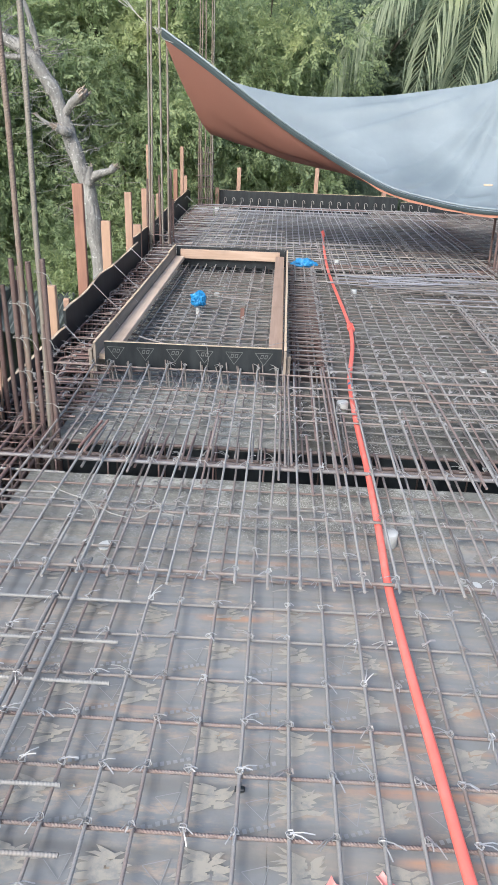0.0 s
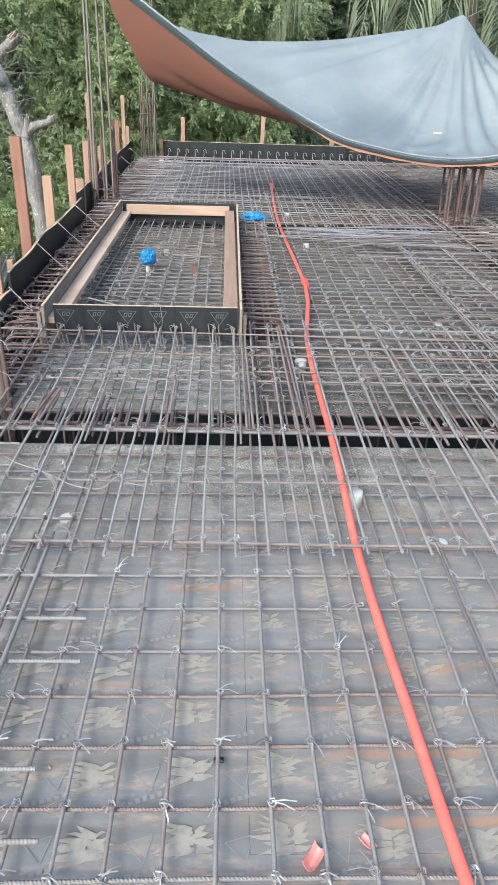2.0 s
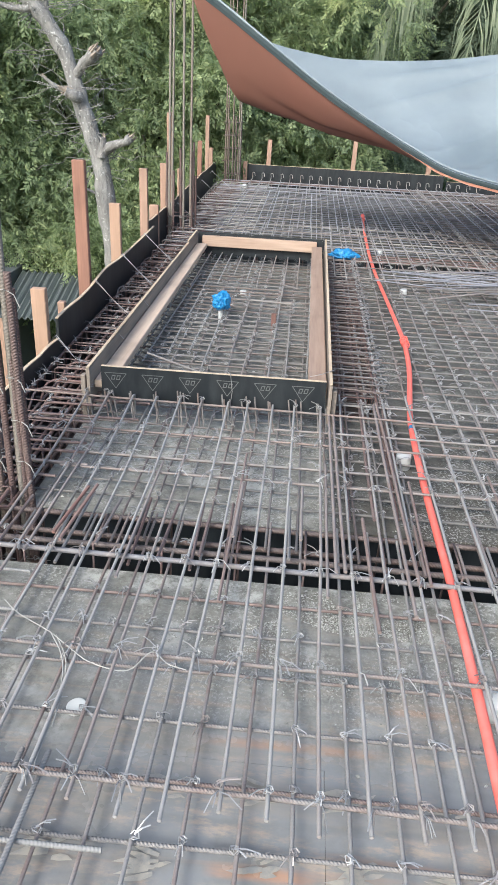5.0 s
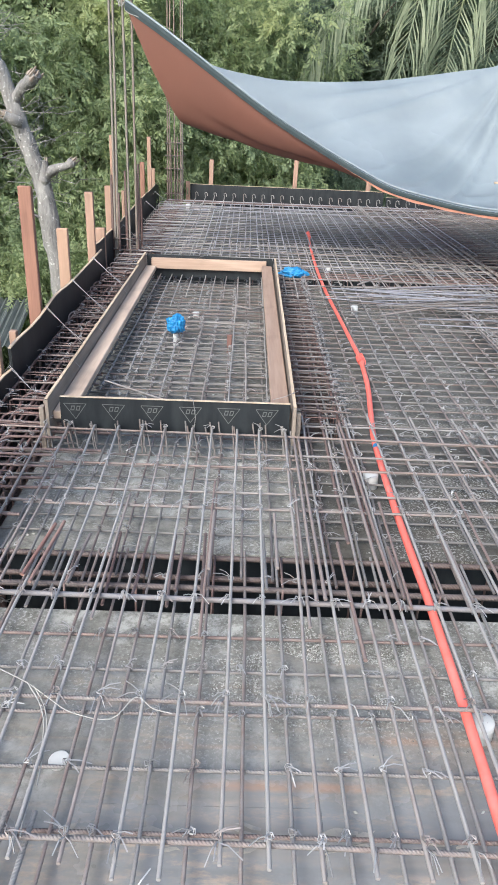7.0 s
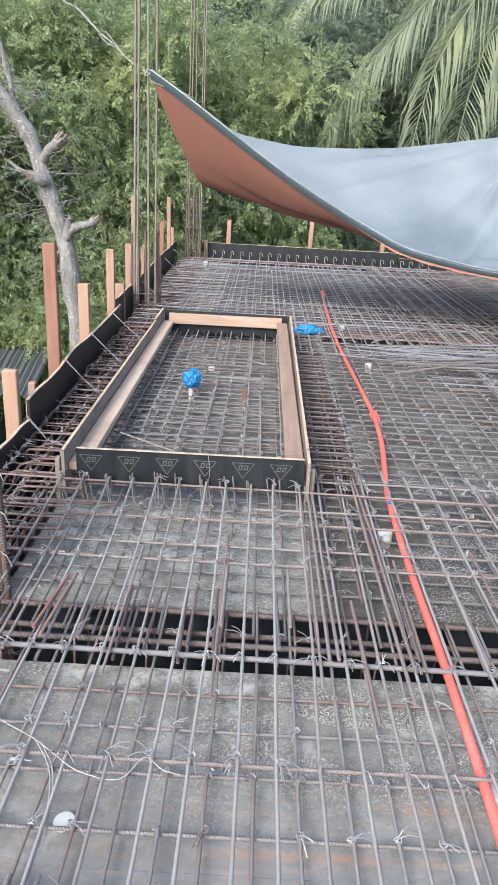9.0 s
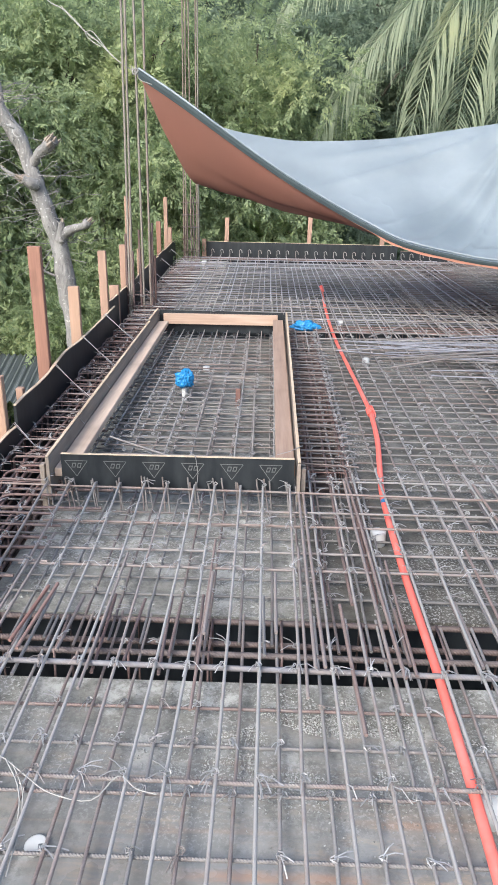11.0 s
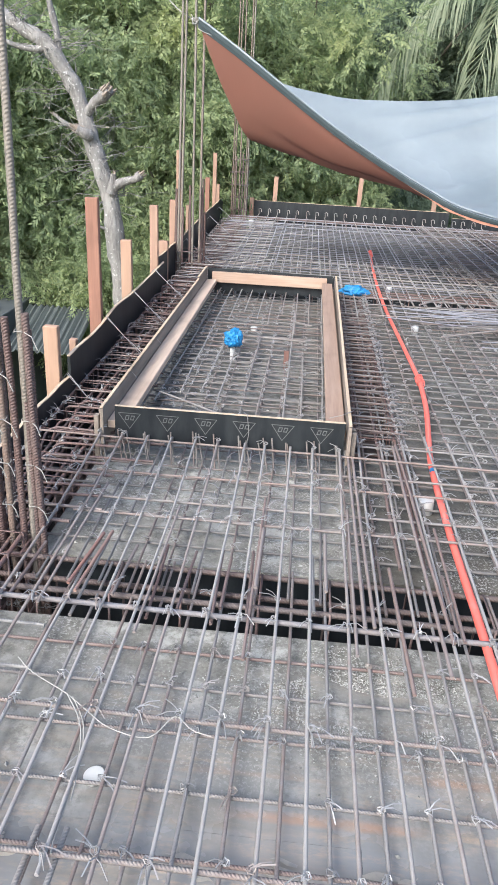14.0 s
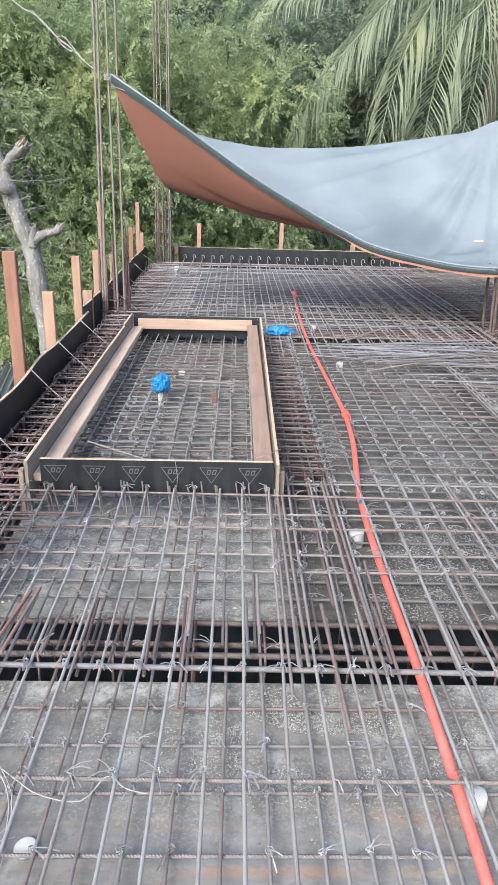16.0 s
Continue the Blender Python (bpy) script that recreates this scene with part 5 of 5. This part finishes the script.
def tarp_mesh(drop):
    """The sheet, moved off its middle surface along its normals."""
    n = len(hem_c)
    grid = [[sheet_point(i, j / NV) for j in range(NV + 1)] for i in range(n)]
    verts, faces = [], []
    for i in range(n):
        for j in range(NV + 1):
            du = grid[min(i + 1, n - 1)][j] - grid[max(i - 1, 0)][j]
            dv = grid[i][min(j + 1, NV)] - grid[i][max(j - 1, 0)]
            p = grid[i][j] - du.cross(dv).normalized() * drop
            verts.append((p.x, p.y, p.z))
    for i in range(n - 1):
        for j in range(NV):
            a = i * (NV + 1) + j
            faces.append((a, a + NV + 1, a + NV + 2, a + 1))
    return verts, faces


tarp = thing("tarpaulin", "large tarpaulin slung low, blue-grey above and orange beneath", "tarpaulin")
smooth(part("upper_face", tarp_mesh(0.0), M_TARP_TOP, tarp, "weathered pale blue-grey woven plastic"))
smooth(part("lower_face", tarp_mesh(0.008), M_TARP_UNDER, tarp, "orange woven plastic underside"))
band = [[(p.x, p.y + dy, p.z + dz * (1 - 0.5 * min(1.0, i / 80))) for i, p in enumerate(hem_c)] for dz, dy in ((0.022, -0.006), (-0.012, -0.014), (-0.052, -0.008))]
nb = len(hem_c)
hem_faces = [(r * nb + i, r * nb + i + 1, (r + 1) * nb + i + 1, (r + 1) * nb + i) for r in range(2) for i in range(nb - 1)]
hem = part("hem", (sum(band, []), hem_faces), M_HEM, tarp, "dark grey doubled hem")
hem.modifiers.new("thick", "SOLIDIFY").thickness = 0.006
smooth(part("hem_fold", tube([(p.x, p.y + 0.004, p.z + 0.034) for p in hem_c], 0.013, 6), M_TARP_TOP, tarp, "pale rolled edge above the hem"))
lip = [[(p.x, p.y + dy, p.z + dz * (1 - 0.45 * min(1.0, i / 80))) for i, p in enumerate(hem_c)] for dz, dy in ((-0.045, -0.002), (-0.11, -0.003))]
for i in range(nb):
    x_, y_, z_ = lip[1][i]
    fade = min(1.0, max(0.0, (i - 44) / 26)) * (0.72 + 0.5 * noise.noise((i * 0.16, 5.0, 0.0)))
    lip[1][i] = (x_, y_, lip[0][i][2] + (z_ - lip[0][i][2]) * fade - 0.001)
lip_ob = part("hem_lining", (sum(lip, []), [(i, i + 1, nb + i + 1, nb + i) for i in range(nb - 1)]), M_LINING, tarp, "orange turned-under lining")
lip_ob.modifiers.new("thick", "SOLIDIFY").thickness = 0.004
for pts, r in (([(-0.37, 4.85, 2.485), (-0.41, 4.87, 2.51), (-0.44, 4.87, 2.55)], 0.0045), ([(-0.38, 4.85, 2.48), (-0.59, 5.0, 2.60), (-0.825, 5.2, 2.793), (-1.026, 5.35, 2.94), (-1.281, 5.6, 3.159), (-1.536, 5.8, 3.306), (-2.4, 6.6, 4.0)], 0.0055),
               ([(-0.70, 5.1, 2.69), (-0.80, 5.18, 2.80), (-0.90, 5.25, 2.90), (-0.98, 5.3, 2.89), (-0.92, 5.27, 2.82), (-0.80, 5.18, 2.75)], 0.005), ([(-0.82, 5.2, 2.80), (-0.95, 5.3, 2.87), (-1.1, 5.42, 3.02), (-1.3, 5.6, 3.19)], 0.004),
               ([(-0.37, 4.85, 2.46), (-0.34, 4.83, 2.41), (-0.22, 4.80, 2.37)], 0.004), ([(3.919, 5.699, 2.19), (4.3, 6.0, 2.35), (6.5, 8.0, 3.2)], 0.004)):
    part("rope", tube(eased(pts, 4), r, 6), M_ROPE, tarp, "thin grey tie rope")
knot_ = [Vector((-0.39 + 0.035 * math.cos(a), 4.85 + 0.03 * math.sin(a), 2.49 + 0.03 * math.sin(1.6 * a))) for a in np.linspace(0, 12, 26).tolist()]
part("knot", tube(knot_, 0.006, 5), M_ROPE, tarp, "tangled knot at the tied corner")
part("patch", box_bm(3.40, 4.40, 1.0, 3.5, 4.43, 1.02, 0.004), M_PLYEDGE, tarp, "small yellow patch")

# ---- trees ----
NRNG = np.random.default_rng(11)


def mesh_quads(name, verts, material, label_ob=None, parent=None):
    """One mesh of loose quads from an array of shape (n, 4, 3)."""
    n = len(verts)
    me = bpy.data.meshes.new(name)
    me.vertices.add(n * 4)
    me.vertices.foreach_set("co", verts.reshape(-1).astype(np.float32))
    me.loops.add(n * 4)
    me.loops.foreach_set("vertex_index", np.arange(n * 4, dtype=np.int32))
    me.polygons.add(n)
    me.polygons.foreach_set("loop_start", np.arange(0, n * 4, 4, dtype=np.int32))
    me.update(calc_edges=True)
    me.materials.append(material)
    ob = new(name, me)
    ob.parent = parent
    return ob


def unit(v):
    return v / np.maximum(1e-6, np.linalg.norm(v, axis=-1, keepdims=True))


def sprays(centres, radii, count, leaf, width, per=10, flat=0.8):
    """Feathery sprays of narrow leaves over clumps: an array of leaf quads."""
    pick = NRNG.integers(0, len(centres), count)
    d = unit(NRNG.normal(size=(count, 3)) + np.array([0, -0.40, 0.45]))
    pos = centres[pick] + d * radii[pick][:, None] * NRNG.uniform(0.45, 1.35, (count, 1)) * np.array([1, 1, flat])
    axis = unit(d + NRNG.normal(size=(count, 3)) * 0.55 + np.array([0, 0, -0.45]))
    side = unit(np.cross(axis, NRNG.normal(size=(count, 3))))
    out = []
    for k_ in range(per):
        f = (k_ + 0.5) / per
        s = 1.0 if k_ % 2 else -1.0
        base = pos + axis * (f * leaf * 2.6) + np.array([0, 0, -0.12 * leaf]) * f * f * 4
        along = unit(axis * 0.75 + side * s * (1.05 - 0.5 * f) + NRNG.normal(size=(count, 3)) * 0.16 + np.array([0, 0, -0.25]))
        across = unit(np.cross(along, np.cross(axis, side) + NRNG.normal(size=(count, 3)) * 0.45))
        ln = leaf * NRNG.uniform(0.75, 1.2, (count, 1))
        w = width * NRNG.uniform(0.8, 1.2, (count, 1))
        out.append(np.stack([base, base + along * ln * 0.45 + across * w, base + along * ln, base + along * ln * 0.45 - across * w], axis=1))
    return np.concatenate(out)


def limb_path(a, b, wander, n=7):
    a, b = Vector(a), Vector(b)
    s = RNG.uniform(0, 90)
    return [a.lerp(b, i / n) + Vector((noise.noise((i * 0.6, s, 0)), noise.noise((i * 0.6, s, 4)), 0.5 * noise.noise((i * 0.6, s, 8)))) * wander * math.sin(math.pi * i / n) for i in range(n + 1)]


def leafy_tree(x, y, cz, rad, height, count, material, leaf=0.13, label="leafy green tree with fine drooping foliage", lumps=62):
    root = thing("tree", label, "tree", "trees beyond the deck", at=(x, y, -3.6))
    o = Vector((x, y, -3.6))
    dirs = unit(NRNG.normal(size=(lumps, 3)))
    centres = np.array([x, y, cz]) + dirs * np.array([rad, rad, height]) * NRNG.uniform(0.45, 1.0, (lumps, 1))
    radii = NRNG.uniform(0.5, 1.0, lumps) * rad * 0.40
    limbs = [tube([p - o for p in limb_path((x, y, -3.7), (x + 0.2, y, cz + height * 0.4), 0.35, 9)], [0.2 - 0.016 * i for i in range(10)], 9)]
    for c in centres[::2]:
        zz = max(-2.5, min(c[2] - 0.8, cz))
        limbs.append(tube([p - o for p in limb_path((x + 0.1, y, zz), tuple(c), 0.25, 6)], [0.07 - 0.009 * i for i in range(7)], 6))
    smooth(part("trunk", joined(limbs), M_BARK2, root))
    quads = sprays(centres - np.array(o), radii, count, leaf, leaf * 0.19)
    crown = mesh_quads("crown", quads, material, parent=root)
    return root


leafy_tree(-2.6, 12.6, 2.0, 2.6, 3.6, 11500, M_LEAF, 0.105)
leafy_tree(0.3, 13.4, 1.2, 2.4, 3.4, 11500, M_LEAF, 0.105)
leafy_tree(2.4, 16.4, 1.9, 2.5, 3.8, 11500, M_LEAF_DARK, 0.105)
leafy_tree(6.4, 18.0, 2.4, 3.0, 4.2, 6500, M_LEAF_DARK, 0.14)
leafy_tree(-5.4, 10.0, 0.8, 2.6, 3.6, 11500, M_LEAF, 0.105)
leafy_tree(-3.6, 10.9, -1.7, 1.7, 1.6, 6200, M_LEAF, 0.085, "low leafy tree below the deck edge")
leafy_tree(-2.6, 9.6, -1.4, 1.6, 1.5, 6200, M_LEAF, 0.085, "low leafy tree below the deck edge")
leafy_tree(-1.9, 11.6, 0.0, 1.7, 2.4, 7500, M_LEAF, 0.10)
leafy_tree(-3.6, 10.6, 0.6, 1.8, 2.6, 7500, M_LEAF, 0.10)
leafy_tree(-7.8, 12.5, 2.5, 3.0, 4.4, 2500, M_LEAF_DARK, 0.14)
leafy_tree(-1.2, 17.5, 4.2, 3.4, 4.6, 3800, M_LEAF_DARK, 0.18)
leafy_tree(3.6, 19.0, 4.6, 3.6, 4.8, 3800, M_LEAF_DARK, 0.18)
leafy_tree(9.6, 18.5, 4.0, 3.6, 4.8, 3200, M_LEAF_DARK, 0.18)
leafy_tree(-5.2, 16.5, 4.6, 3.4, 4.6, 3600, M_LEAF_DARK, 0.18)

# the wood behind them, too far off to tell apart
wc = np.stack([NRNG.uniform(-18, 22, 260), NRNG.uniform(21, 27, 260), NRNG.uniform(-3, 11, 260)], axis=1)
wood_q = sprays(wc, np.full(260, 1.7), 13000, 0.36, 0.085, 8)
woods = mesh_quads("far_woods", wood_q, M_LEAF_DARK)
tagged(woods, "dense dark green woods behind the trees", "woods", kind="stuff")
hg = bmesh.new()
bmesh.ops.create_grid(hg, x_segments=110, y_segments=40, size=0.5)
for v in hg.verts:
    a, b = v.co.x, v.co.y + 0.5
    p = Vector((a * 70, 28.5 + 9 * (2 * a) ** 2 * -1.0, -4 + b * 17))
    p.y += 1.6 * noise.noise(p * 0.5) + 0.6 * noise.noise(p * 1.7)
    v.co = p
hill = part("backdrop", hg, M_LEAF_DARK)
tagged(hill, "dark mass of distant tree cover", "backdrop", kind="structure")

# the bare grey tree outside the edge boards
dead = thing("dead_tree", "bare grey tree trunk with broken stubs beside the deck", "tree", at=(-1.2, 5.2, -3.6))
od = Vector((-1.2, 5.2, -3.6))


def limb(points, r0, r1, n=5):
    pts = eased(points, n)
    out = []
    for i, p in enumerate(pts):
        f = i / (len(pts) - 1)
        out.append((r0 + (r1 - r0) * f) * (1 + 0.30 * noise.noise(p * 5) + 0.26 * noise.noise(p * 15)))
    return tube([p - od + Vector((0.02 * noise.noise(p * 4), 0, 0)) for p in pts], out, 12)


TRUNK = [(-1.10, 5.2, -3.7), (-1.20, 5.2, -1.2), (-1.30, 5.2, -0.25), (-1.355, 5.2, 0.27), (-1.405, 5.2, 0.77), (-1.525, 5.2, 1.12), (-1.64, 5.2, 1.49), (-1.78, 5.2, 1.90), (-2.03, 5.2, 2.24), (-2.36, 5.25, 2.42), (-2.9, 5.4, 2.75), (-3.4, 5.5, 3.4)]
smooth(part("trunk", limb(TRUNK, 0.115, 0.065), M_BARK, dead))
for pts, r0, r1 in (([(-1.42, 5.18, 0.68), (-1.31, 5.1, 0.86), (-1.20, 5.05, 0.93), (-1.06, 5.0, 0.97), (-1.00, 5.0, 1.02)], 0.045, 0.042), ([(-1.36, 5.1, 0.8), (-1.33, 5.08, 0.92), (-1.32, 5.07, 1.0)], 0.05, 0.03), ([(-1.58, 5.12, 1.38), (-1.62, 5.06, 1.40), (-1.70, 5.02, 1.44)], 0.06, 0.045), ([(-1.62, 5.18, 1.60), (-1.5, 5.1, 1.72), (-1.40, 5.05, 1.78), (-1.32, 5.0, 1.85)], 0.05, 0.06),
                    ([(-1.62, 5.15, 1.42), (-1.8, 5.1, 1.47), (-1.95, 5.05, 1.58)], 0.026, 0.016), ([(-2.0, 5.2, 2.22), (-2.25, 5.15, 2.2), (-2.6, 5.1, 2.3)], 0.045, 0.02), ([(-1.9, 5.2, 2.1), (-1.95, 5.2, 2.5), (-2.1, 5.2, 3.1), (-2.05, 5.3, 3.8)], 0.04, 0.015),
                    ([(-1.35, 5.2, 0.35), (-1.5, 5.1, 0.42), (-1.62, 5.0, 0.5)], 0.02, 0.01)):
    stub_ob = smooth(part("limb", limb(pts, r0, r1), M_BARK, dead, "broken grey stub"))
    end, way_ = Vector(pts[-1]), (Vector(pts[-1]) - Vector(pts[-2])).normalized()
    shards = []
    for q in range(12 if r1 > 0.03 else 3):
        off = Vector((RNG.uniform(-1, 1), RNG.uniform(-1, 1), RNG.uniform(-1, 1))) * r1 * 0.75
        shards.append(tube([end + off - way_ * 0.05 - od, end + off * 1.1 + way_ * RNG.uniform(0.01, 0.06) - od], [r1 * 0.45, 0.004], 5))
    part("splinter", joined(shards), M_PLYFACE, stub_ob, "torn pale wood")
twigs = []
for i in range(110):
    c = Vector(RNG.choice(TRUNK[4:10]))
    a = RNG.uniform(0, 6.28)
    e = c + Vector((math.cos(a) * RNG.uniform(0.3, 0.8), RNG.uniform(-0.3, 0.3), math.sin(a) * RNG.uniform(0.2, 0.6)))
    twigs.append(tube([p - od for p in limb_path(c, e, 0.30, 6)], [0.006, 0.005, 0.0045, 0.004, 0.0035, 0.003, 0.002], 4))
part("twig_spray", joined(twigs), M_BARK, dead, "thin dry twigs")

# coconut palm behind the tarpaulin
palm = thing("palm_tree", "coconut palm with long drooping feathery fronds", "tree", at=(7.6, 14.8, -3.6))
op = Vector((7.6, 14.8, -3.6))
crown_at = Vector((5.7, 13.3, 6.6))
smooth(part("trunk", tube([p - op for p in limb_path(op, crown_at, 0.4, 12)], [0.2 - 0.006 * i for i in range(13)], 12), M_BARK2, palm))
# each frond: points of its midrib from the crown to the tip, leaflet length, how far the leaflets spread before they hang
FRONDS = [([(4.75, 12.7, 5.75), (3.78, 12.5, 4.75), (3.34, 12.5, 4.25), (2.70, 12.5, 3.51), (2.24, 12.5, 2.76), (1.90, 12.5, 1.95)], 1.15, 0.5),
          ([(5.10, 12.7, 5.6), (4.60, 12.4, 4.75), (4.26, 12.3, 4.15), (3.97, 12.3, 3.43), (3.75, 12.3, 2.25), (3.70, 12.3, 1.7)], 1.35, 0.55),
          ([(5.9, 12.6, 5.6), (5.55, 12.5, 4.75), (5.05, 12.5, 4.23), (4.80, 12.5, 3.28), (4.68, 12.5, 2.35), (4.6, 12.5, 1.7)], 1.45, 0.85),
          ([(4.4, 13.0, 6.0), (3.2, 12.7, 5.25), (2.35, 12.6, 4.95), (1.61, 12.6, 4.75), (1.24, 12.6, 4.40), (1.12, 12.6, 4.0)], 0.75, 0.45),
          ([(6.0, 12.8, 6.2), (6.6, 12.7, 5.0), (6.75, 12.6, 3.9), (6.7, 12.5, 2.6), (6.6, 12.5, 1.8)], 1.3, 0.8),
          ([(5.6, 13.4, 6.3), (5.9, 13.3, 5.0), (5.85, 13.3, 3.8), (5.7, 13.3, 2.6), (5.6, 13.3, 1.6)], 1.2, 0.8),
          ([(6.2, 13.2, 6.6), (7.6, 13.2, 6.0), (8.5, 13.2, 4.6), (8.8, 13.2, 3.2)], 1.2, 0.7),
          ([(4.9, 13.6, 6.3), (4.1, 14.4, 5.4), (3.4, 15.0, 4.2), (3.0, 15.3, 3.2)], 0.9, 0.6),
          ([(5.3, 14.0, 6.8), (5.5, 15.2, 6.6), (5.7, 16.6, 5.4)], 1.1, 0.7)]
for rib, size, spread in FRONDS:
    pts = eased([tuple(crown_at)] + rib, 8)
    n = len(pts)
    frond = smooth(part("frond", tube([p - op for p in pts], [0.03 - 0.022 * i / n for i in range(n)], 6), M_PALM, palm))
    quads = []
    for q in range(62):
        s = 0.10 + 0.89 * q / 61
        fi = s * (n - 1)
        i0 = min(n - 2, int(fi))
        p = pts[i0].lerp(pts[i0 + 1], fi - i0)
        tang = (pts[i0 + 1] - pts[i0]).normalized()
        east = Vector((1, 0, 0)) - tang * tang.x
        out0 = (east * 0.8 + Vector((0, -0.6, 0))).normalized()
        for sgn in (-1, 1):
            out = out0 * sgn
            ln = size * (0.35 + 0.75 * math.sin(math.pi * (0.15 + 0.80 * s))) * RNG.uniform(0.82, 1.1)
            d1 = (out * spread + tang * 0.75 + Vector((0, 0, RNG.uniform(-0.25, 0.05)))).normalized()
            d2 = (out * spread * 0.45 + tang * 0.40 + Vector((RNG.uniform(-0.06, 0.06), 0, -0.55))).normalized()
            d3 = (out * spread * 0.15 + tang * 0.10 + Vector((RNG.uniform(-0.10, 0.10), RNG.uniform(-0.1, 0.1), -1.0))).normalized()
            wide = Vector((1, 0, 0)) if RNG.random() < 0.7 else Vector((0.5, 0.85, 0))
            wv = wide * RNG.uniform(0.013, 0.021)
            chain = [p, p + d1 * ln * 0.3, p + d1 * ln * 0.3 + d2 * ln * 0.35, p + d1 * ln * 0.3 + d2 * ln * 0.35 + d3 * ln * 0.4]
            for (u_, v_), (w0, w1) in zip(zip(chain, chain[1:]), ((0.6, 1.0), (1.0, 0.8), (0.8, 0.1))):
                quads.append([u_ - wv * w0, u_ + wv * w0, v_ + wv * w1, v_ - wv * w1])
    mesh_quads("leaf_blade", np.array([[list(v - op) for v in q] for q in quads]), M_PALM, parent=frond)

# a neighbour's low shed beyond the edge boards
shed = thing("shed", "low grey block shed with small white openings below the deck", "shed", at=(-5.1, 7.9, -3.6))
shed_wall = part("wall", box_bm(-1.5, -1.1, 0, 1.5, 1.1, 2.35, 0.01), M_WALL, shed)
block = bpy.data.meshes.new("block")
bm = box_bm(-0.19, -0.012, -0.085, 0.19, 0.0, 0.085, 0.006)
bm.to_mesh(block)
bm.free()
block.materials.append(M_WALL)
for row in range(7):
    for col in range(8):
        x = -1.32 + 0.4 * col + (0.2 if row % 2 else 0)
        if x < 1.3:
            ob = new("block", block)
            ob.parent = shed_wall
            ob.location = (x, -1.1, 1.05 + 0.185 * row)
for x, z in ((0.55, 1.95), (0.95, 1.75), (1.25, 2.0), (0.75, 1.35), (1.2, 1.25), (0.2, 1.6), (-0.4, 1.8)):
    part("window", box_bm(x - 0.05, -1.13, z - 0.07, x + 0.05, -1.115, z + 0.07, 0.003), M_PVC, shed, "small pale opening")
lid = thing("roof_sheet", "rust-red metal sheet leaning on the shed", "sheet", at=(-4.6, 7.6, -1.24))
part("sheet", box_bm(-0.35, -0.02, 0, 0.18, 0.02, 0.55, 0.005), M_RUSTSHEET, lid)
cover = thing("cover", "faded blue plastic cover bundled on the shed", "cover", at=(-4.15, 7.1, -1.16))
bm = bmesh.new()
bmesh.ops.create_icosphere(bm, subdivisions=4, radius=1)
for v in bm.verts:
    d = 0.8 + 0.4 * noise.noise(v.co * 1.9) + 0.15 * noise.noise(v.co * 6)
    v.co = Vector((v.co.x * 0.42 * d, v.co.y * 0.25 * d, max(-0.08, v.co.z * 0.26 * d)))
part("film", bm, M_COVER, cover)
lean_to = thing("lean_to", "small dark corrugated roof among the shrubs", "roof", at=(-3.0, 7.4, -3.6))
rv = []
for i in range(44):
    x = -0.55 + 1.1 * i / 43
    rv += [(x, -0.6, 1.9 + 0.025 * math.sin(i * 1.7)), (x, 0.6, 2.3 + 0.025 * math.sin(i * 1.7))]
roof = part("roof", (rv, [(2 * i, 2 * i + 2, 2 * i + 3, 2 * i + 1) for i in range(43)]), M_ROOF, lean_to)
roof.modifiers.new("thick", "SOLIDIFY").thickness = 0.01
for x in (-0.5, 0.5):
    part("leg", box_bm(x - 0.04, -0.55, 0, x + 0.04, -0.47, 1.9, 0.004), M_POST, lean_to)
